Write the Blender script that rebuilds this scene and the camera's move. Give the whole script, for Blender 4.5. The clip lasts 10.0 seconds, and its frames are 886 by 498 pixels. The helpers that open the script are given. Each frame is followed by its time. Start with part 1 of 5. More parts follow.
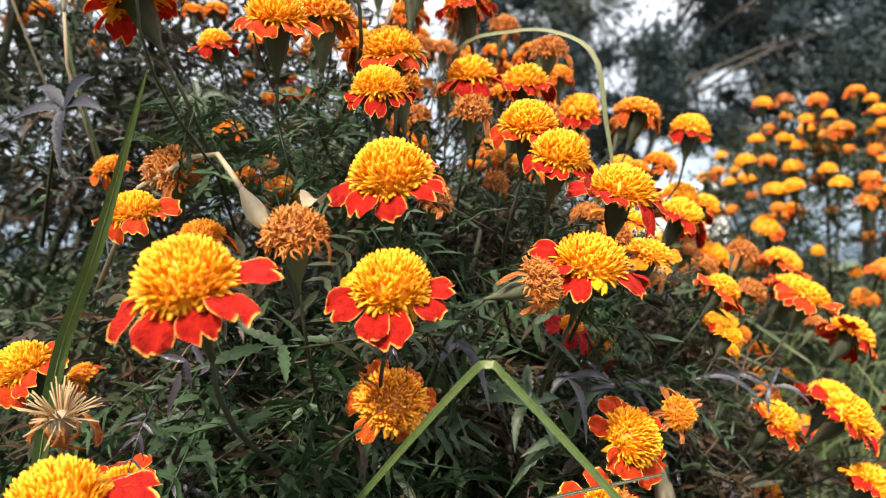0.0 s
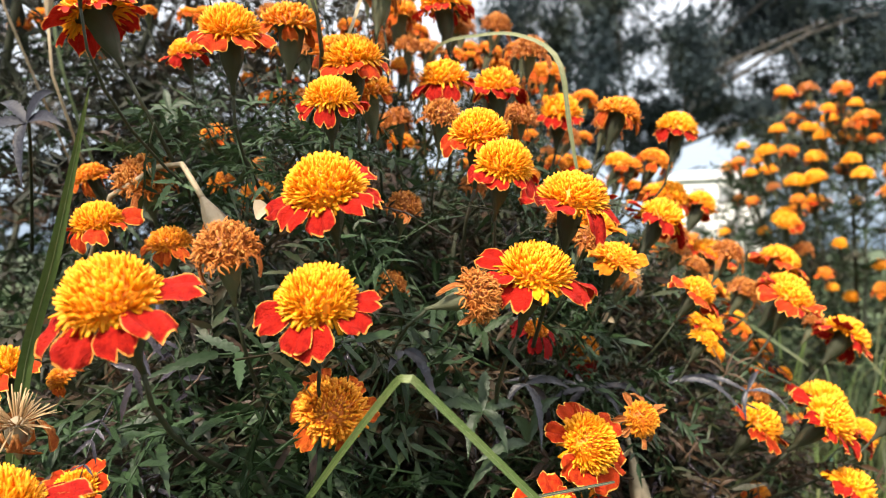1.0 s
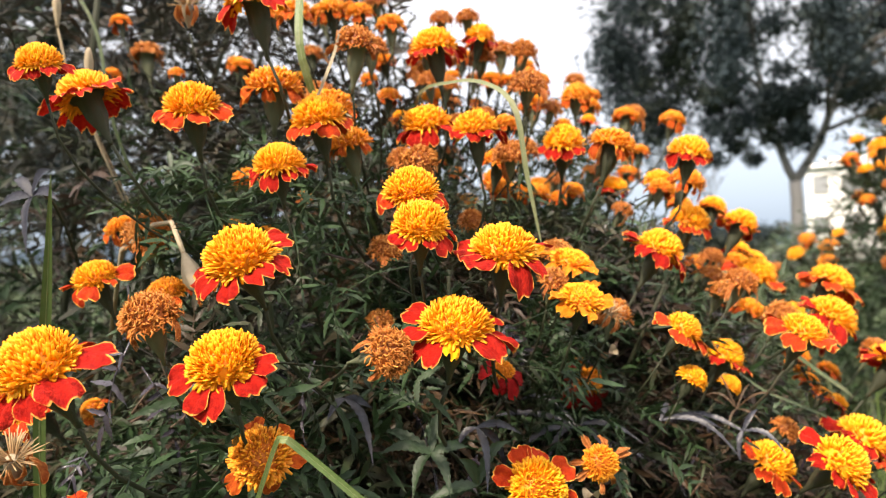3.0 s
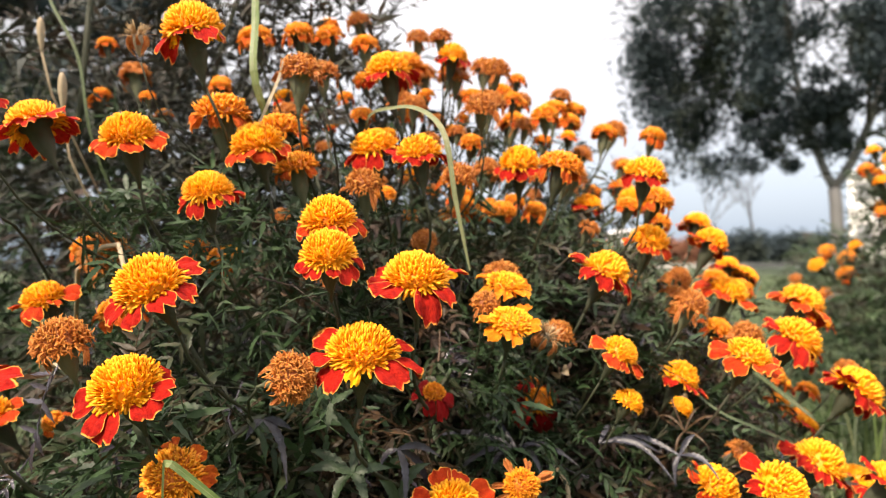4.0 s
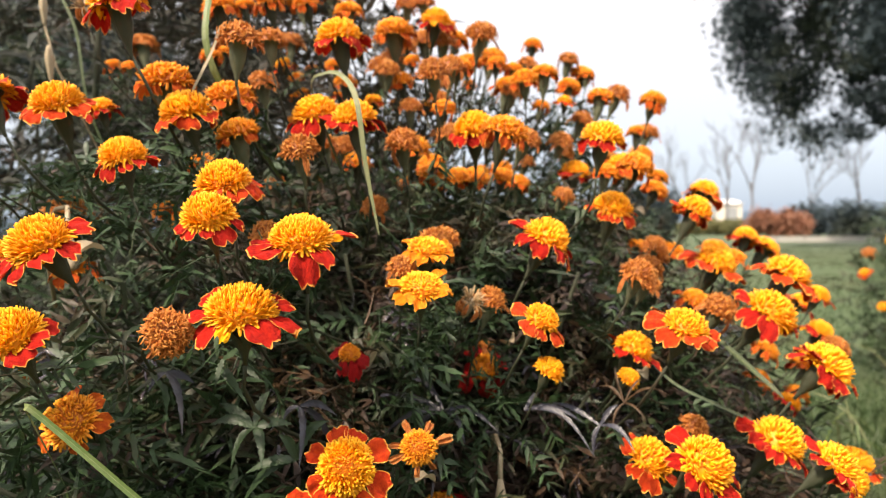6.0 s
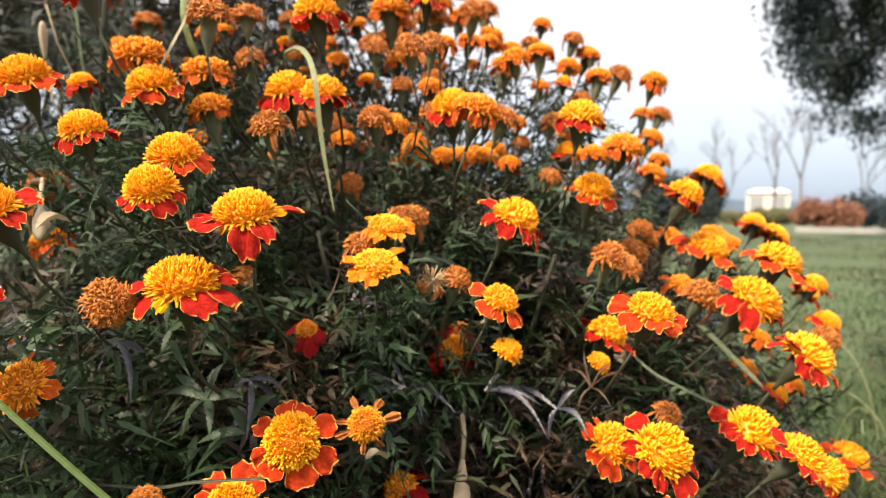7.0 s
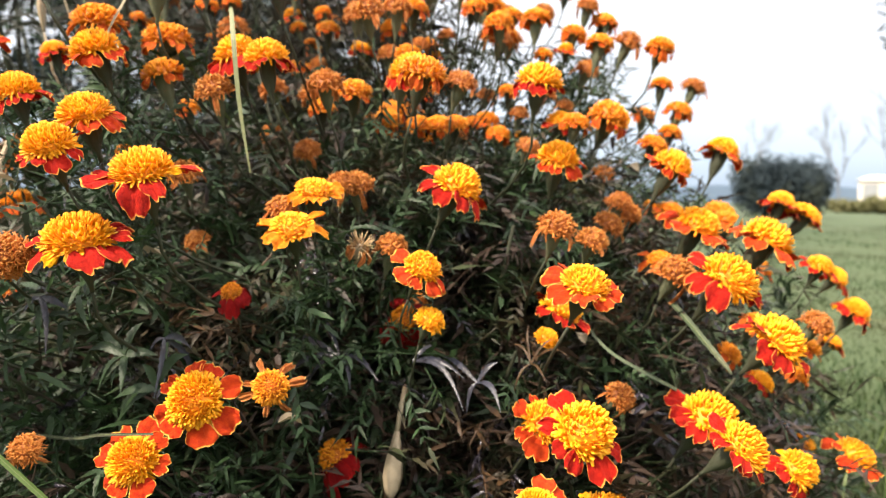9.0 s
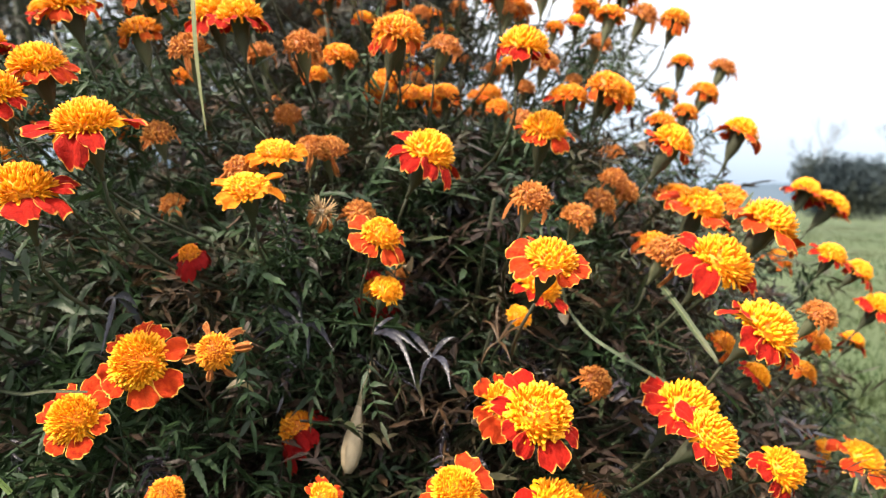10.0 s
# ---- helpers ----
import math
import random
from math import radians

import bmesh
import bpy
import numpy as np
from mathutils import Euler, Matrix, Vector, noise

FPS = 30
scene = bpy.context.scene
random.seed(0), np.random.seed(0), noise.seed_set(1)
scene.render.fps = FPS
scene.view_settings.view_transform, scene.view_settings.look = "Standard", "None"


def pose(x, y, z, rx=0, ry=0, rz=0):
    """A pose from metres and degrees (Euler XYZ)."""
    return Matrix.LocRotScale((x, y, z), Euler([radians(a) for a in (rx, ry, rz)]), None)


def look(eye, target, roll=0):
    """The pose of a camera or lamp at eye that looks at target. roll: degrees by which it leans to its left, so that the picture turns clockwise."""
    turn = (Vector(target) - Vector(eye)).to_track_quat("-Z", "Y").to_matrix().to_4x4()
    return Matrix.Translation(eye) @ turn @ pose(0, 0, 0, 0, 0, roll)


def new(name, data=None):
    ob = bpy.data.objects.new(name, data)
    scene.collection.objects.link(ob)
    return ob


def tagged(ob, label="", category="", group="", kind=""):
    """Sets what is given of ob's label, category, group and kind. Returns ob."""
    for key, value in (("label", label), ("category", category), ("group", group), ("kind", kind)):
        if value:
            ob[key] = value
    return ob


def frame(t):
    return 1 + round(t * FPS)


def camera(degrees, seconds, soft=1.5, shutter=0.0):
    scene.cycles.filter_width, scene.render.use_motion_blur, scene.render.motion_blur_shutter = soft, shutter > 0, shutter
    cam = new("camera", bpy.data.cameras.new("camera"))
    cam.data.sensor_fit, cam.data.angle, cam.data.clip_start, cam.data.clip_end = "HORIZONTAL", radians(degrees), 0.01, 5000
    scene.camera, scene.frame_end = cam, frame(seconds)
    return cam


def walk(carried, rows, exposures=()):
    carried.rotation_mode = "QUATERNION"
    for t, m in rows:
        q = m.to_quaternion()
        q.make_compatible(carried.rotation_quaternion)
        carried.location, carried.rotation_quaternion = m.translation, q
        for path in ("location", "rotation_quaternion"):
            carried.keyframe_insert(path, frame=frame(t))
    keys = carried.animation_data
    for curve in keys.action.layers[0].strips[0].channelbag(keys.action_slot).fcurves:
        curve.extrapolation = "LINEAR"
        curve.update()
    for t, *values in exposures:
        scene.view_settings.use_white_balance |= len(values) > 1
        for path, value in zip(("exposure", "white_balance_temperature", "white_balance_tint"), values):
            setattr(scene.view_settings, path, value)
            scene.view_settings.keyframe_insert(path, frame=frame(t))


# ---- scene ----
cam = camera(63.9, 10.0, soft=1.1)
cam.data.dof.use_dof, cam.data.dof.focus_distance, cam.data.dof.aperture_fstop = True, 0.315, 12.0
METRES, EYE, TILT, LEAN, TURN = 0.5, 0.42, 1.0, 0.0, 0.0
ROWS = [
    (0.0, 0.0, 0.0, 0.0, -0.0, 0.0, -0.0),
    (0.5, 0.0315, -0.002, 0.0071, 0.99, -0.33, -0.06),
    (1.0, 0.0757, -0.0034, 0.0169, 2.59, -0.79, 0.28),
    (1.5, 0.1191, -0.0082, 0.0339, 5.47, -0.82, 0.51),
    (2.0, 0.1667, -0.0056, 0.0473, 7.37, -1.04, 1.0),
    (3.5, 0.3193, -0.0113, 0.0749, 14.83, -0.32, 1.81),
    (4.0, 0.3802, 0.0032, 0.083, 15.52, -0.11, 1.51),
    (4.5, 0.4227, 0.0132, 0.082, 17.1, -0.52, 1.42),
    (5.0, 0.4707, 0.0279, 0.0785, 18.82, -1.27, 1.38),
    (5.5, 0.5214, 0.0437, 0.0762, 20.59, -1.77, 1.39),
    (7.0, 0.6565, 0.1091, 0.0651, 25.67, -3.68, 0.02),
    (7.5, 0.6892, 0.1331, 0.0597, 26.75, -3.83, 0.0),
    (8.0, 0.7314, 0.1645, 0.0509, 27.92, -4.12, -0.17),
    (8.5, 0.7777, 0.1955, 0.0493, 30.11, -4.46, -0.13),
    (9.0, 0.815, 0.2266, 0.0437, 32.93, -5.05, -0.68),
    (9.5, 0.8441, 0.2721, 0.0328, 34.03, -5.28, -1.29),
    (10.0, 0.8766, 0.3148, 0.019, 37.07, -6.0, -2.31),
]
walk(cam, [(t, pose(0, 0, EYE, TILT, LEAN, TURN) @ pose(METRES * x, METRES * y, METRES * z, 90 + pitch, roll, yaw)) for t, x, y, z, yaw, pitch, roll in ROWS], [(0.0, 1.43, 6500, 10), (2.2, 1.47, 6550, 11), (4.0, 1.36, 6950, 14), (7.0, 1.42, 6900, 13), (10.0, 1.69, 6650, 11)])

# ---- light ----
SUN_UP, SUN_FROM = 48.0, 200.0      # degrees above the horizon; compass bearing the light comes from (0 = +y, clockwise)
world = bpy.data.worlds.new("world")
scene.world = world
world.use_nodes = True
wn, wl = world.node_tree.nodes, world.node_tree.links
sky = wn.new("ShaderNodeTexSky")
sky.sky_type, sky.sun_disc = "NISHITA", False
sky.sun_elevation, sky.sun_rotation = radians(SUN_UP), radians(SUN_FROM)
sky.air_density, sky.dust_density, sky.ozone_density = 1.0, 3.0, 1.0
haze = wn.new("ShaderNodeMix")
haze.data_type = "RGBA"
haze.inputs[0].default_value = 0.85
where = wn.new("ShaderNodeTexCoord")
split = wn.new("ShaderNodeSeparateXYZ")
rise = wn.new("ShaderNodeValToRGB")                     # blue-grey haze low down, thin bright cloud above
rise.color_ramp.elements[0].position, rise.color_ramp.elements[0].color = 0.02, (0.27, 0.34, 0.43, 1)
rise.color_ramp.elements[1].position, rise.color_ramp.elements[1].color = 0.72, (1.72, 1.70, 1.68, 1)
for height, tone in ((0.10, (0.40, 0.46, 0.535, 1)), (0.18, (0.47, 0.495, 0.535, 1)), (0.34, (0.70, 0.71, 0.74, 1))):
    rise.color_ramp.elements.new(height).color = tone
gain = wn.new("ShaderNodeVectorMath")
gain.operation = "SCALE"
gain.inputs["Scale"].default_value = 8.5
wl.new(where.outputs["Generated"], split.inputs[0])
wl.new(split.outputs[2], rise.inputs[0])
wl.new(rise.outputs[0], gain.inputs[0])
wl.new(gain.outputs[0], haze.inputs[7])
wl.new(sky.outputs[0], haze.inputs[6])
wl.new(haze.outputs[2], wn["Background"].inputs[0])
wn["Background"].inputs[1].default_value = 0.098
sun = new("sun", bpy.data.lights.new("sun", "SUN"))
sun.data.energy, sun.data.angle, sun.data.color = 3.25, radians(4.0), (1.0, 0.89, 0.735)
b, e = radians(SUN_FROM), radians(SUN_UP)
sun.matrix_world = look((math.sin(b) * math.cos(e) * 30, math.cos(b) * math.cos(e) * 30, math.sin(e) * 30), (0, 0, 0))


# ---- materials ----
class Mat:
    """A small builder round one node material."""

    def __init__(self, name, roughness=0.6, sheen=0.0, transmit=0.0):
        self.m = bpy.data.materials.new(name)
        self.m.use_nodes = True
        self.n, self.l = self.m.node_tree.nodes, self.m.node_tree.links
        self.p = self.n["Principled BSDF"]
        self.p.inputs["Roughness"].default_value = roughness
        if transmit:
            tr = self.n.new("ShaderNodeBsdfTranslucent")
            mx = self.n.new("ShaderNodeMixShader")
            mx.inputs[0].default_value = transmit
            self.l.new(self.p.outputs[0], mx.inputs[1])
            self.l.new(tr.outputs[0], mx.inputs[2])
            self.l.new(mx.outputs[0], self.n["Material Output"].inputs[0])
            self.tr = tr
        else:
            self.tr = None

    def coord(self, which="Object"):
        return self.n.new("ShaderNodeTexCoord").outputs[which]

    def noise(self, scale, detail=4, rough=0.6, vec=None):
        t = self.n.new("ShaderNodeTexNoise")
        t.inputs["Scale"].default_value, t.inputs["Detail"].default_value, t.inputs["Roughness"].default_value = scale, detail, rough
        self.l.new(vec or self.coord(), t.inputs["Vector"])
        return t.outputs["Fac"]

    def ramp(self, fac, *stops):
        r = self.n.new("ShaderNodeValToRGB")
        while len(r.color_ramp.elements) < len(stops):
            r.color_ramp.elements.new(0.5)
        for el, (pos, col) in zip(r.color_ramp.elements, stops):
            el.position, el.color = pos, (*col, 1)
        self.l.new(fac, r.inputs[0])
        return r.outputs[0]

    def mix(self, fac, a, b, blend="MIX"):
        x = self.n.new("ShaderNodeMix")
        x.data_type, x.blend_type = "RGBA", blend
        for slot, v in ((0, fac), (6, a), (7, b)):
            if isinstance(v, (int, float)):
                x.inputs[slot].default_value = v
            elif isinstance(v, tuple):
                x.inputs[slot].default_value = (*v, 1)
            else:
                self.l.new(v, x.inputs[slot])
        return x.outputs[2]

    def math(self, op, a, b=0.0):
        x = self.n.new("ShaderNodeMath")
        x.operation = op
        for slot, v in ((0, a), (1, b)):
            if isinstance(v, (int, float)):
                x.inputs[slot].default_value = v
            else:
                self.l.new(v, x.inputs[slot])
        return x.outputs[0]

    def uv(self):
        s = self.n.new("ShaderNodeSeparateXYZ")
        self.l.new(self.coord("UV"), s.inputs[0])
        return s.outputs[0], s.outputs[1]

    def random(self):
        return self.n.new("ShaderNodeObjectInfo").outputs["Random"]

    def island(self):
        return self.n.new("ShaderNodeNewGeometry").outputs["Random Per Island"]

    def colour(self, out):
        self.l.new(out, self.p.inputs["Base Color"])
        if self.tr:
            self.l.new(out, self.tr.inputs[0])
        return self

    def bump(self, height, strength=0.3, distance=0.001):
        bp = self.n.new("ShaderNodeBump")
        bp.inputs["Strength"].default_value, bp.inputs["Distance"].default_value = strength, distance
        self.l.new(height, bp.inputs["Height"])
        self.l.new(bp.outputs[0], self.p.inputs["Normal"])
        return self


def floret_material(name, root, middle, tip, grain):
    """Florets run from a deep root colour to a bright tip; each one a little different."""
    k = Mat(name, 0.55, transmit=0.25)
    u, v = k.uv()
    c = k.ramp(v, (0.0, root), (0.4, middle), (0.85, tip))
    c = k.mix(k.math("MULTIPLY", k.island(), grain), c, middle)
    c = k.mix(k.ramp(u, (0.55, (0, 0, 0)), (1.0, (0.7, 0.7, 0.7))), c, middle)
    c = k.mix(k.math("MULTIPLY", k.random(), 0.35), c, middle)
    return k.colour(c).m


FLORET = {
    "fresh": floret_material("floret_yellow", (0.89, 0.315, 0.003), (0.94, 0.39, 0.004), (0.97, 0.49, 0.008), 0.25),
    "orange": floret_material("floret_golden", (0.84, 0.27, 0.003), (0.93, 0.36, 0.004), (0.97, 0.52, 0.008), 0.35),
    "fading": floret_material("floret_orange", (0.48, 0.105, 0.005), (0.78, 0.25, 0.007), (0.92, 0.42, 0.015), 0.5),
    "dead": floret_material("floret_withered", (0.20, 0.040, 0.007), (0.52, 0.15, 0.018), (0.74, 0.33, 0.065), 0.6),
    "seed": floret_material("seed_bristle", (0.15, 0.07, 0.03), (0.36, 0.22, 0.10), (0.55, 0.40, 0.21), 0.6),
}


def petal_material(name, deep, mid, rim):
    """Velvety petal with a thin pale rim and faint lengthwise veins."""
    k = Mat(name, 0.65, transmit=0.10)
    k.p.inputs["Specular IOR Level"].default_value = 0.12
    u, v = k.uv()
    edge = k.math("MAXIMUM", k.math("ABSOLUTE", k.math("SUBTRACT", k.math("MULTIPLY", u, 2.0), 1.0)), v)
    edge = k.math("ADD", edge, k.math("MULTIPLY", k.math("SUBTRACT", k.noise(13, 3), 0.5), 0.09))
    blotch = k.noise(9, 6, 0.8)
    body = k.mix(k.ramp(blotch, (0.40, (0, 0, 0)), (0.64, (1, 1, 1))), deep, mid)
    body = k.mix(k.math("MULTIPLY", k.random(), 0.35), body, mid)
    c = k.mix(k.ramp(edge, (0.945, (0, 0, 0)), (0.985, (1, 1, 1))), body, rim)
    c = k.mix(k.ramp(v, (0.0, (0.8, 0.8, 0.8)), (0.22, (0, 0, 0))), c, rim)
    k.bump(k.noise(45, 3), 0.5, 0.02)
    return k.colour(c).m


PETAL = {
    "fresh": petal_material("petal_red", (0.22, 0.003, 0.0025), (0.46, 0.017, 0.007), (0.88, 0.36, 0.075)),
    "orange": petal_material("petal_orange_red", (0.32, 0.010, 0.004), (0.56, 0.058, 0.007), (0.95, 0.50, 0.10)),
    "fading": petal_material("petal_rust", (0.36, 0.035, 0.008), (0.60, 0.12, 0.012), (0.80, 0.32, 0.05)),
    "dead": petal_material("petal_withered", (0.26, 0.06, 0.018), (0.52, 0.19, 0.05), (0.66, 0.36, 0.14)),
    "open": petal_material("petal_apricot", (0.60, 0.12, 0.007), (0.80, 0.25, 0.012), (0.90, 0.42, 0.06)),
    "gold": petal_material("petal_gold", (0.78, 0.26, 0.006), (0.92, 0.42, 0.008), (0.95, 0.50, 0.02)),
    "dark": petal_material("petal_crimson", (0.16, 0.002, 0.003), (0.26, 0.004, 0.004), (0.34, 0.012, 0.006)),
}


def green_material(name, dark, light, dry, roughness=0.5, transmit=0.15, dryness=(0.62, 0.75), patch=9, gloss=0.4):
    k = Mat(name, roughness, transmit=transmit)
    c = k.mix(k.island(), dark, light)
    c = k.mix(k.math("MULTIPLY", k.random(), 0.4), c, light)
    c = k.mix(k.ramp(k.noise(patch, 3), (dryness[0], (0, 0, 0)), (dryness[1], (1, 1, 1))), c, dry)
    c = k.mix(k.ramp(k.noise(260, 3), (0.35, (0.35, 0.35, 0.35)), (0.6, (0, 0, 0))), c, dark)
    k.bump(k.noise(650, 3), 0.5, 0.0009)
    k.p.inputs["Specular IOR Level"].default_value = gloss
    return k.colour(c).m


LEAF = green_material("leaf_green", (0.009, 0.018, 0.008), (0.035, 0.065, 0.026), (0.047, 0.032, 0.020), 0.36, 0.14, (0.50, 0.64), gloss=0.2)
DUSK_LEAF = green_material("dusky_leaf", (0.016, 0.011, 0.009), (0.063, 0.041, 0.030), (0.072, 0.040, 0.019), 0.36, 0.12, (0.52, 0.64), gloss=0.2)
# LEAF brightened for sun on the upper spray, with fewer dry patches
SUNLIT_LEAF = green_material("sunlit_leaf_green", (0.014, 0.030, 0.013), (0.055, 0.095, 0.040), (0.045, 0.040, 0.028), 0.42, 0.14, (0.60, 0.72), gloss=0.25)
BACK_LEAF = green_material("back_leaf_grey", (0.016, 0.017, 0.014), (0.055, 0.058, 0.044), (0.060, 0.040, 0.028), 0.45, 0.14, (0.50, 0.66), gloss=0.2)
VIOLET_LEAF = green_material("violet_leaf", (0.007, 0.0075, 0.012), (0.022, 0.022, 0.034), (0.014, 0.012, 0.016), 0.45, 0.03, gloss=0.25)
WITHERED = green_material("withered_leaf", (0.016, 0.013, 0.020), (0.046, 0.038, 0.052), (0.046, 0.030, 0.030), 0.24, 0.03, gloss=0.6)
SILVER_LEAF = green_material("silver_violet_leaf", (0.009, 0.009, 0.014), (0.036, 0.037, 0.052), (0.014, 0.012, 0.016), 0.30, 0.02, (0.45, 0.6), 120, gloss=0.38)
BROAD_LEAF = green_material("broad_leaf_green", (0.009, 0.019, 0.008), (0.029, 0.052, 0.021), (0.024, 0.028, 0.016), 0.38, 0.12, gloss=0.3)
CALYX = green_material("calyx_green", (0.017, 0.020, 0.010), (0.054, 0.060, 0.031), (0.060, 0.036, 0.024), 0.55, 0.08)
CALYX_PALE = green_material("calyx_sage", (0.060, 0.066, 0.036), (0.15, 0.16, 0.09), (0.16, 0.12, 0.07), 0.6, 0.12)
STEM = green_material("stem_green", (0.012, 0.014, 0.007), (0.032, 0.036, 0.015), (0.040, 0.020, 0.016), 0.65, 0.0)
DRY_TWIG = green_material("dry_twig", (0.04, 0.022, 0.016), (0.13, 0.08, 0.05), (0.07, 0.04, 0.035), 0.7, 0.0)
DRY = green_material("dry_husk", (0.24, 0.18, 0.11), (0.42, 0.34, 0.23), (0.30, 0.20, 0.12), 0.7, 0.15)
BLADE = green_material("grass_blade_green", (0.045, 0.085, 0.020), (0.12, 0.165, 0.050), (0.17, 0.18, 0.075), 0.45, 0.12, (0.5, 0.7), 16)
BLADE_PALE = green_material("grass_blade_pale", (0.10, 0.115, 0.05), (0.19, 0.195, 0.095), (0.20, 0.18, 0.09), 0.55, 0.15, (0.5, 0.7), 16)
BLADE_RIB = green_material("grass_midrib_pale", (0.10, 0.13, 0.05), (0.20, 0.23, 0.10), (0.22, 0.22, 0.11), 0.45, 0.05)
BLADE_DULL = green_material("grass_blade_dull", (0.026, 0.042, 0.018), (0.062, 0.086, 0.040), (0.085, 0.09, 0.05), 0.6, 0.12, (0.5, 0.7), 16)
TURF = green_material("turf_green", (0.014, 0.035, 0.008), (0.033, 0.064, 0.014), (0.058, 0.057, 0.023), 0.6, 0.15, (0.45, 0.65), 0.9)
BARK = green_material("bark_grey", (0.045, 0.040, 0.036), (0.11, 0.098, 0.088), (0.08, 0.07, 0.06), 0.85, 0.0)
# leaf tone lightened and blued, so the haze of distance sits in the colour
HAZY_LEAF = green_material("hazy_tree_leaf", (0.017, 0.027, 0.035), (0.046, 0.063, 0.070), (0.055, 0.066, 0.052), 0.75, 0.06, (0.5, 0.62), 0.8, 0.12)
BARK_PALE = green_material("bark_pale", (0.10, 0.10, 0.105), (0.19, 0.187, 0.185), (0.14, 0.135, 0.13), 0.85, 0.0)
# paler and bluer than BARK: haze over the far twigs mixed into the tone
BARE_BARK = green_material("bare_bark", (0.07, 0.07, 0.08), (0.14, 0.14, 0.15), (0.11, 0.10, 0.10), 0.85, 0.0)
OLIVE = green_material("olive_shrub", (0.07, 0.075, 0.025), (0.17, 0.16, 0.07), (0.20, 0.15, 0.07), 0.7, 0.1)
HEDGE = green_material("hedge_russet", (0.16, 0.065, 0.04), (0.30, 0.13, 0.075), (0.12, 0.10, 0.04), 0.7, 0.1)


def plain(name, base, second, scale, roughness=0.8):
    k = Mat(name, roughness)
    k.bump(k.noise(scale * 8, 3), 0.2, 0.004)
    return k.colour(k.mix(k.noise(scale), base, second)).m


GROUND = plain("soil_and_turf", (0.020, 0.051, 0.009), (0.050, 0.058, 0.020), 0.45, 0.95)
PLASTER = plain("cream_plaster", (0.56, 0.52, 0.46), (0.48, 0.44, 0.38), 1.2)
WHITEWASH = plain("whitewash", (0.82, 0.81, 0.79), (0.74, 0.73, 0.70), 1.2)
# roof paled to sink into the white haze before the large house
ROOF = plain("roof_hazed_pale", (0.46, 0.45, 0.45), (0.56, 0.54, 0.52), 3.0)
GLASS = plain("window_dark", (0.22, 0.23, 0.24), (0.28, 0.29, 0.30), 2.0, 0.15)
STONE = plain("kerb_stone", (0.34, 0.33, 0.31), (0.26, 0.25, 0.24), 2.0)
# the blue is distance haze put into the hills' surface colour
HILL = plain("far_hill", (0.085, 0.125, 0.185), (0.105, 0.15, 0.215), 0.004)


# ---- mesh helpers ----
def mesh_of(name, verts, faces, material, uvs=None, smooth=True):
    me = bpy.data.meshes.new(name)
    me.from_pydata([tuple(v) for v in verts], [], faces)
    if uvs is not None:
        layer = me.uv_layers.new(name="uv")
        idx = np.empty(len(me.loops), dtype=np.int32)
        me.loops.foreach_get("vertex_index", idx)
        layer.data.foreach_set("uv", np.asarray(uvs, dtype=np.float32)[idx].ravel())
    if smooth:
        me.polygons.foreach_set("use_smooth", np.ones(len(me.polygons), dtype=bool))
    me.materials.append(material)
    return me


def child(name, me, parent, m=None, label=""):
    ob = new(name, me)
    ob.parent = parent
    if m is not None:
        ob.matrix_local = m
    return tagged(ob, label) if label else ob


def tube(points, radii, sides=6):
    """Verts and faces of a tapered tube through points."""
    pts = [Vector(p) for p in points]
    verts, faces = [], []
    side = Vector((0.31, 0.17, 0.93)).cross(pts[-1] - pts[0]).normalized()
    for i, p in enumerate(pts):
        d = (pts[min(i + 1, len(pts) - 1)] - pts[max(i - 1, 0)]).normalized()
        side = (side - d * side.dot(d)).normalized()
        up = d.cross(side)
        for k in range(sides):
            a = 2 * math.pi * k / sides
            verts.append(p + (side * math.cos(a) + up * math.sin(a)) * radii[i])
    for i in range(len(pts) - 1):
        for k in range(sides):
            a, c = i * sides + k, i * sides + (k + 1) % sides
            faces.append((a, c, c + sides, a + sides))
    faces += [tuple(range(sides))[::-1], tuple(range(len(verts) - sides, len(verts)))]
    return verts, faces


def bezier(a, c, d, n):
    a, c, d = Vector(a), Vector(c), Vector(d)
    return [a * (1 - t) ** 2 + c * 2 * t * (1 - t) + d * t * t for t in (i / (n - 1) for i in range(n))]


def lathe(profile, sides=12, rib=0.0):
    verts, faces = [], []
    for r, z in profile:
        for k in range(sides):
            a = 2 * math.pi * k / sides
            q = r * (1 + (rib if k % 2 else -rib))
            verts.append((q * math.cos(a), q * math.sin(a), z))
    for i in range(len(profile) - 1):
        for k in range(sides):
            a, c = i * sides + k, i * sides + (k + 1) % sides
            faces.append((a, c, c + sides, a + sides))
    faces += [tuple(range(sides))[::-1], tuple(range(len(verts) - sides, len(verts)))]
    return verts, faces


# ---- flower meshes: a dome one unit across, base at z = 0 ----
STRAIGHT = ((0.0, 0.70, 0.0), (0.62, 1.0, 0.6), (1.0, 0.55, 1.0))
CURLED = ((0.0, 0.7, 0.0), (0.3, 1.0, 0.3), (0.6, 1.0, 0.6), (0.85, 0.9, 0.85), (1.0, 0.5, 1.0))


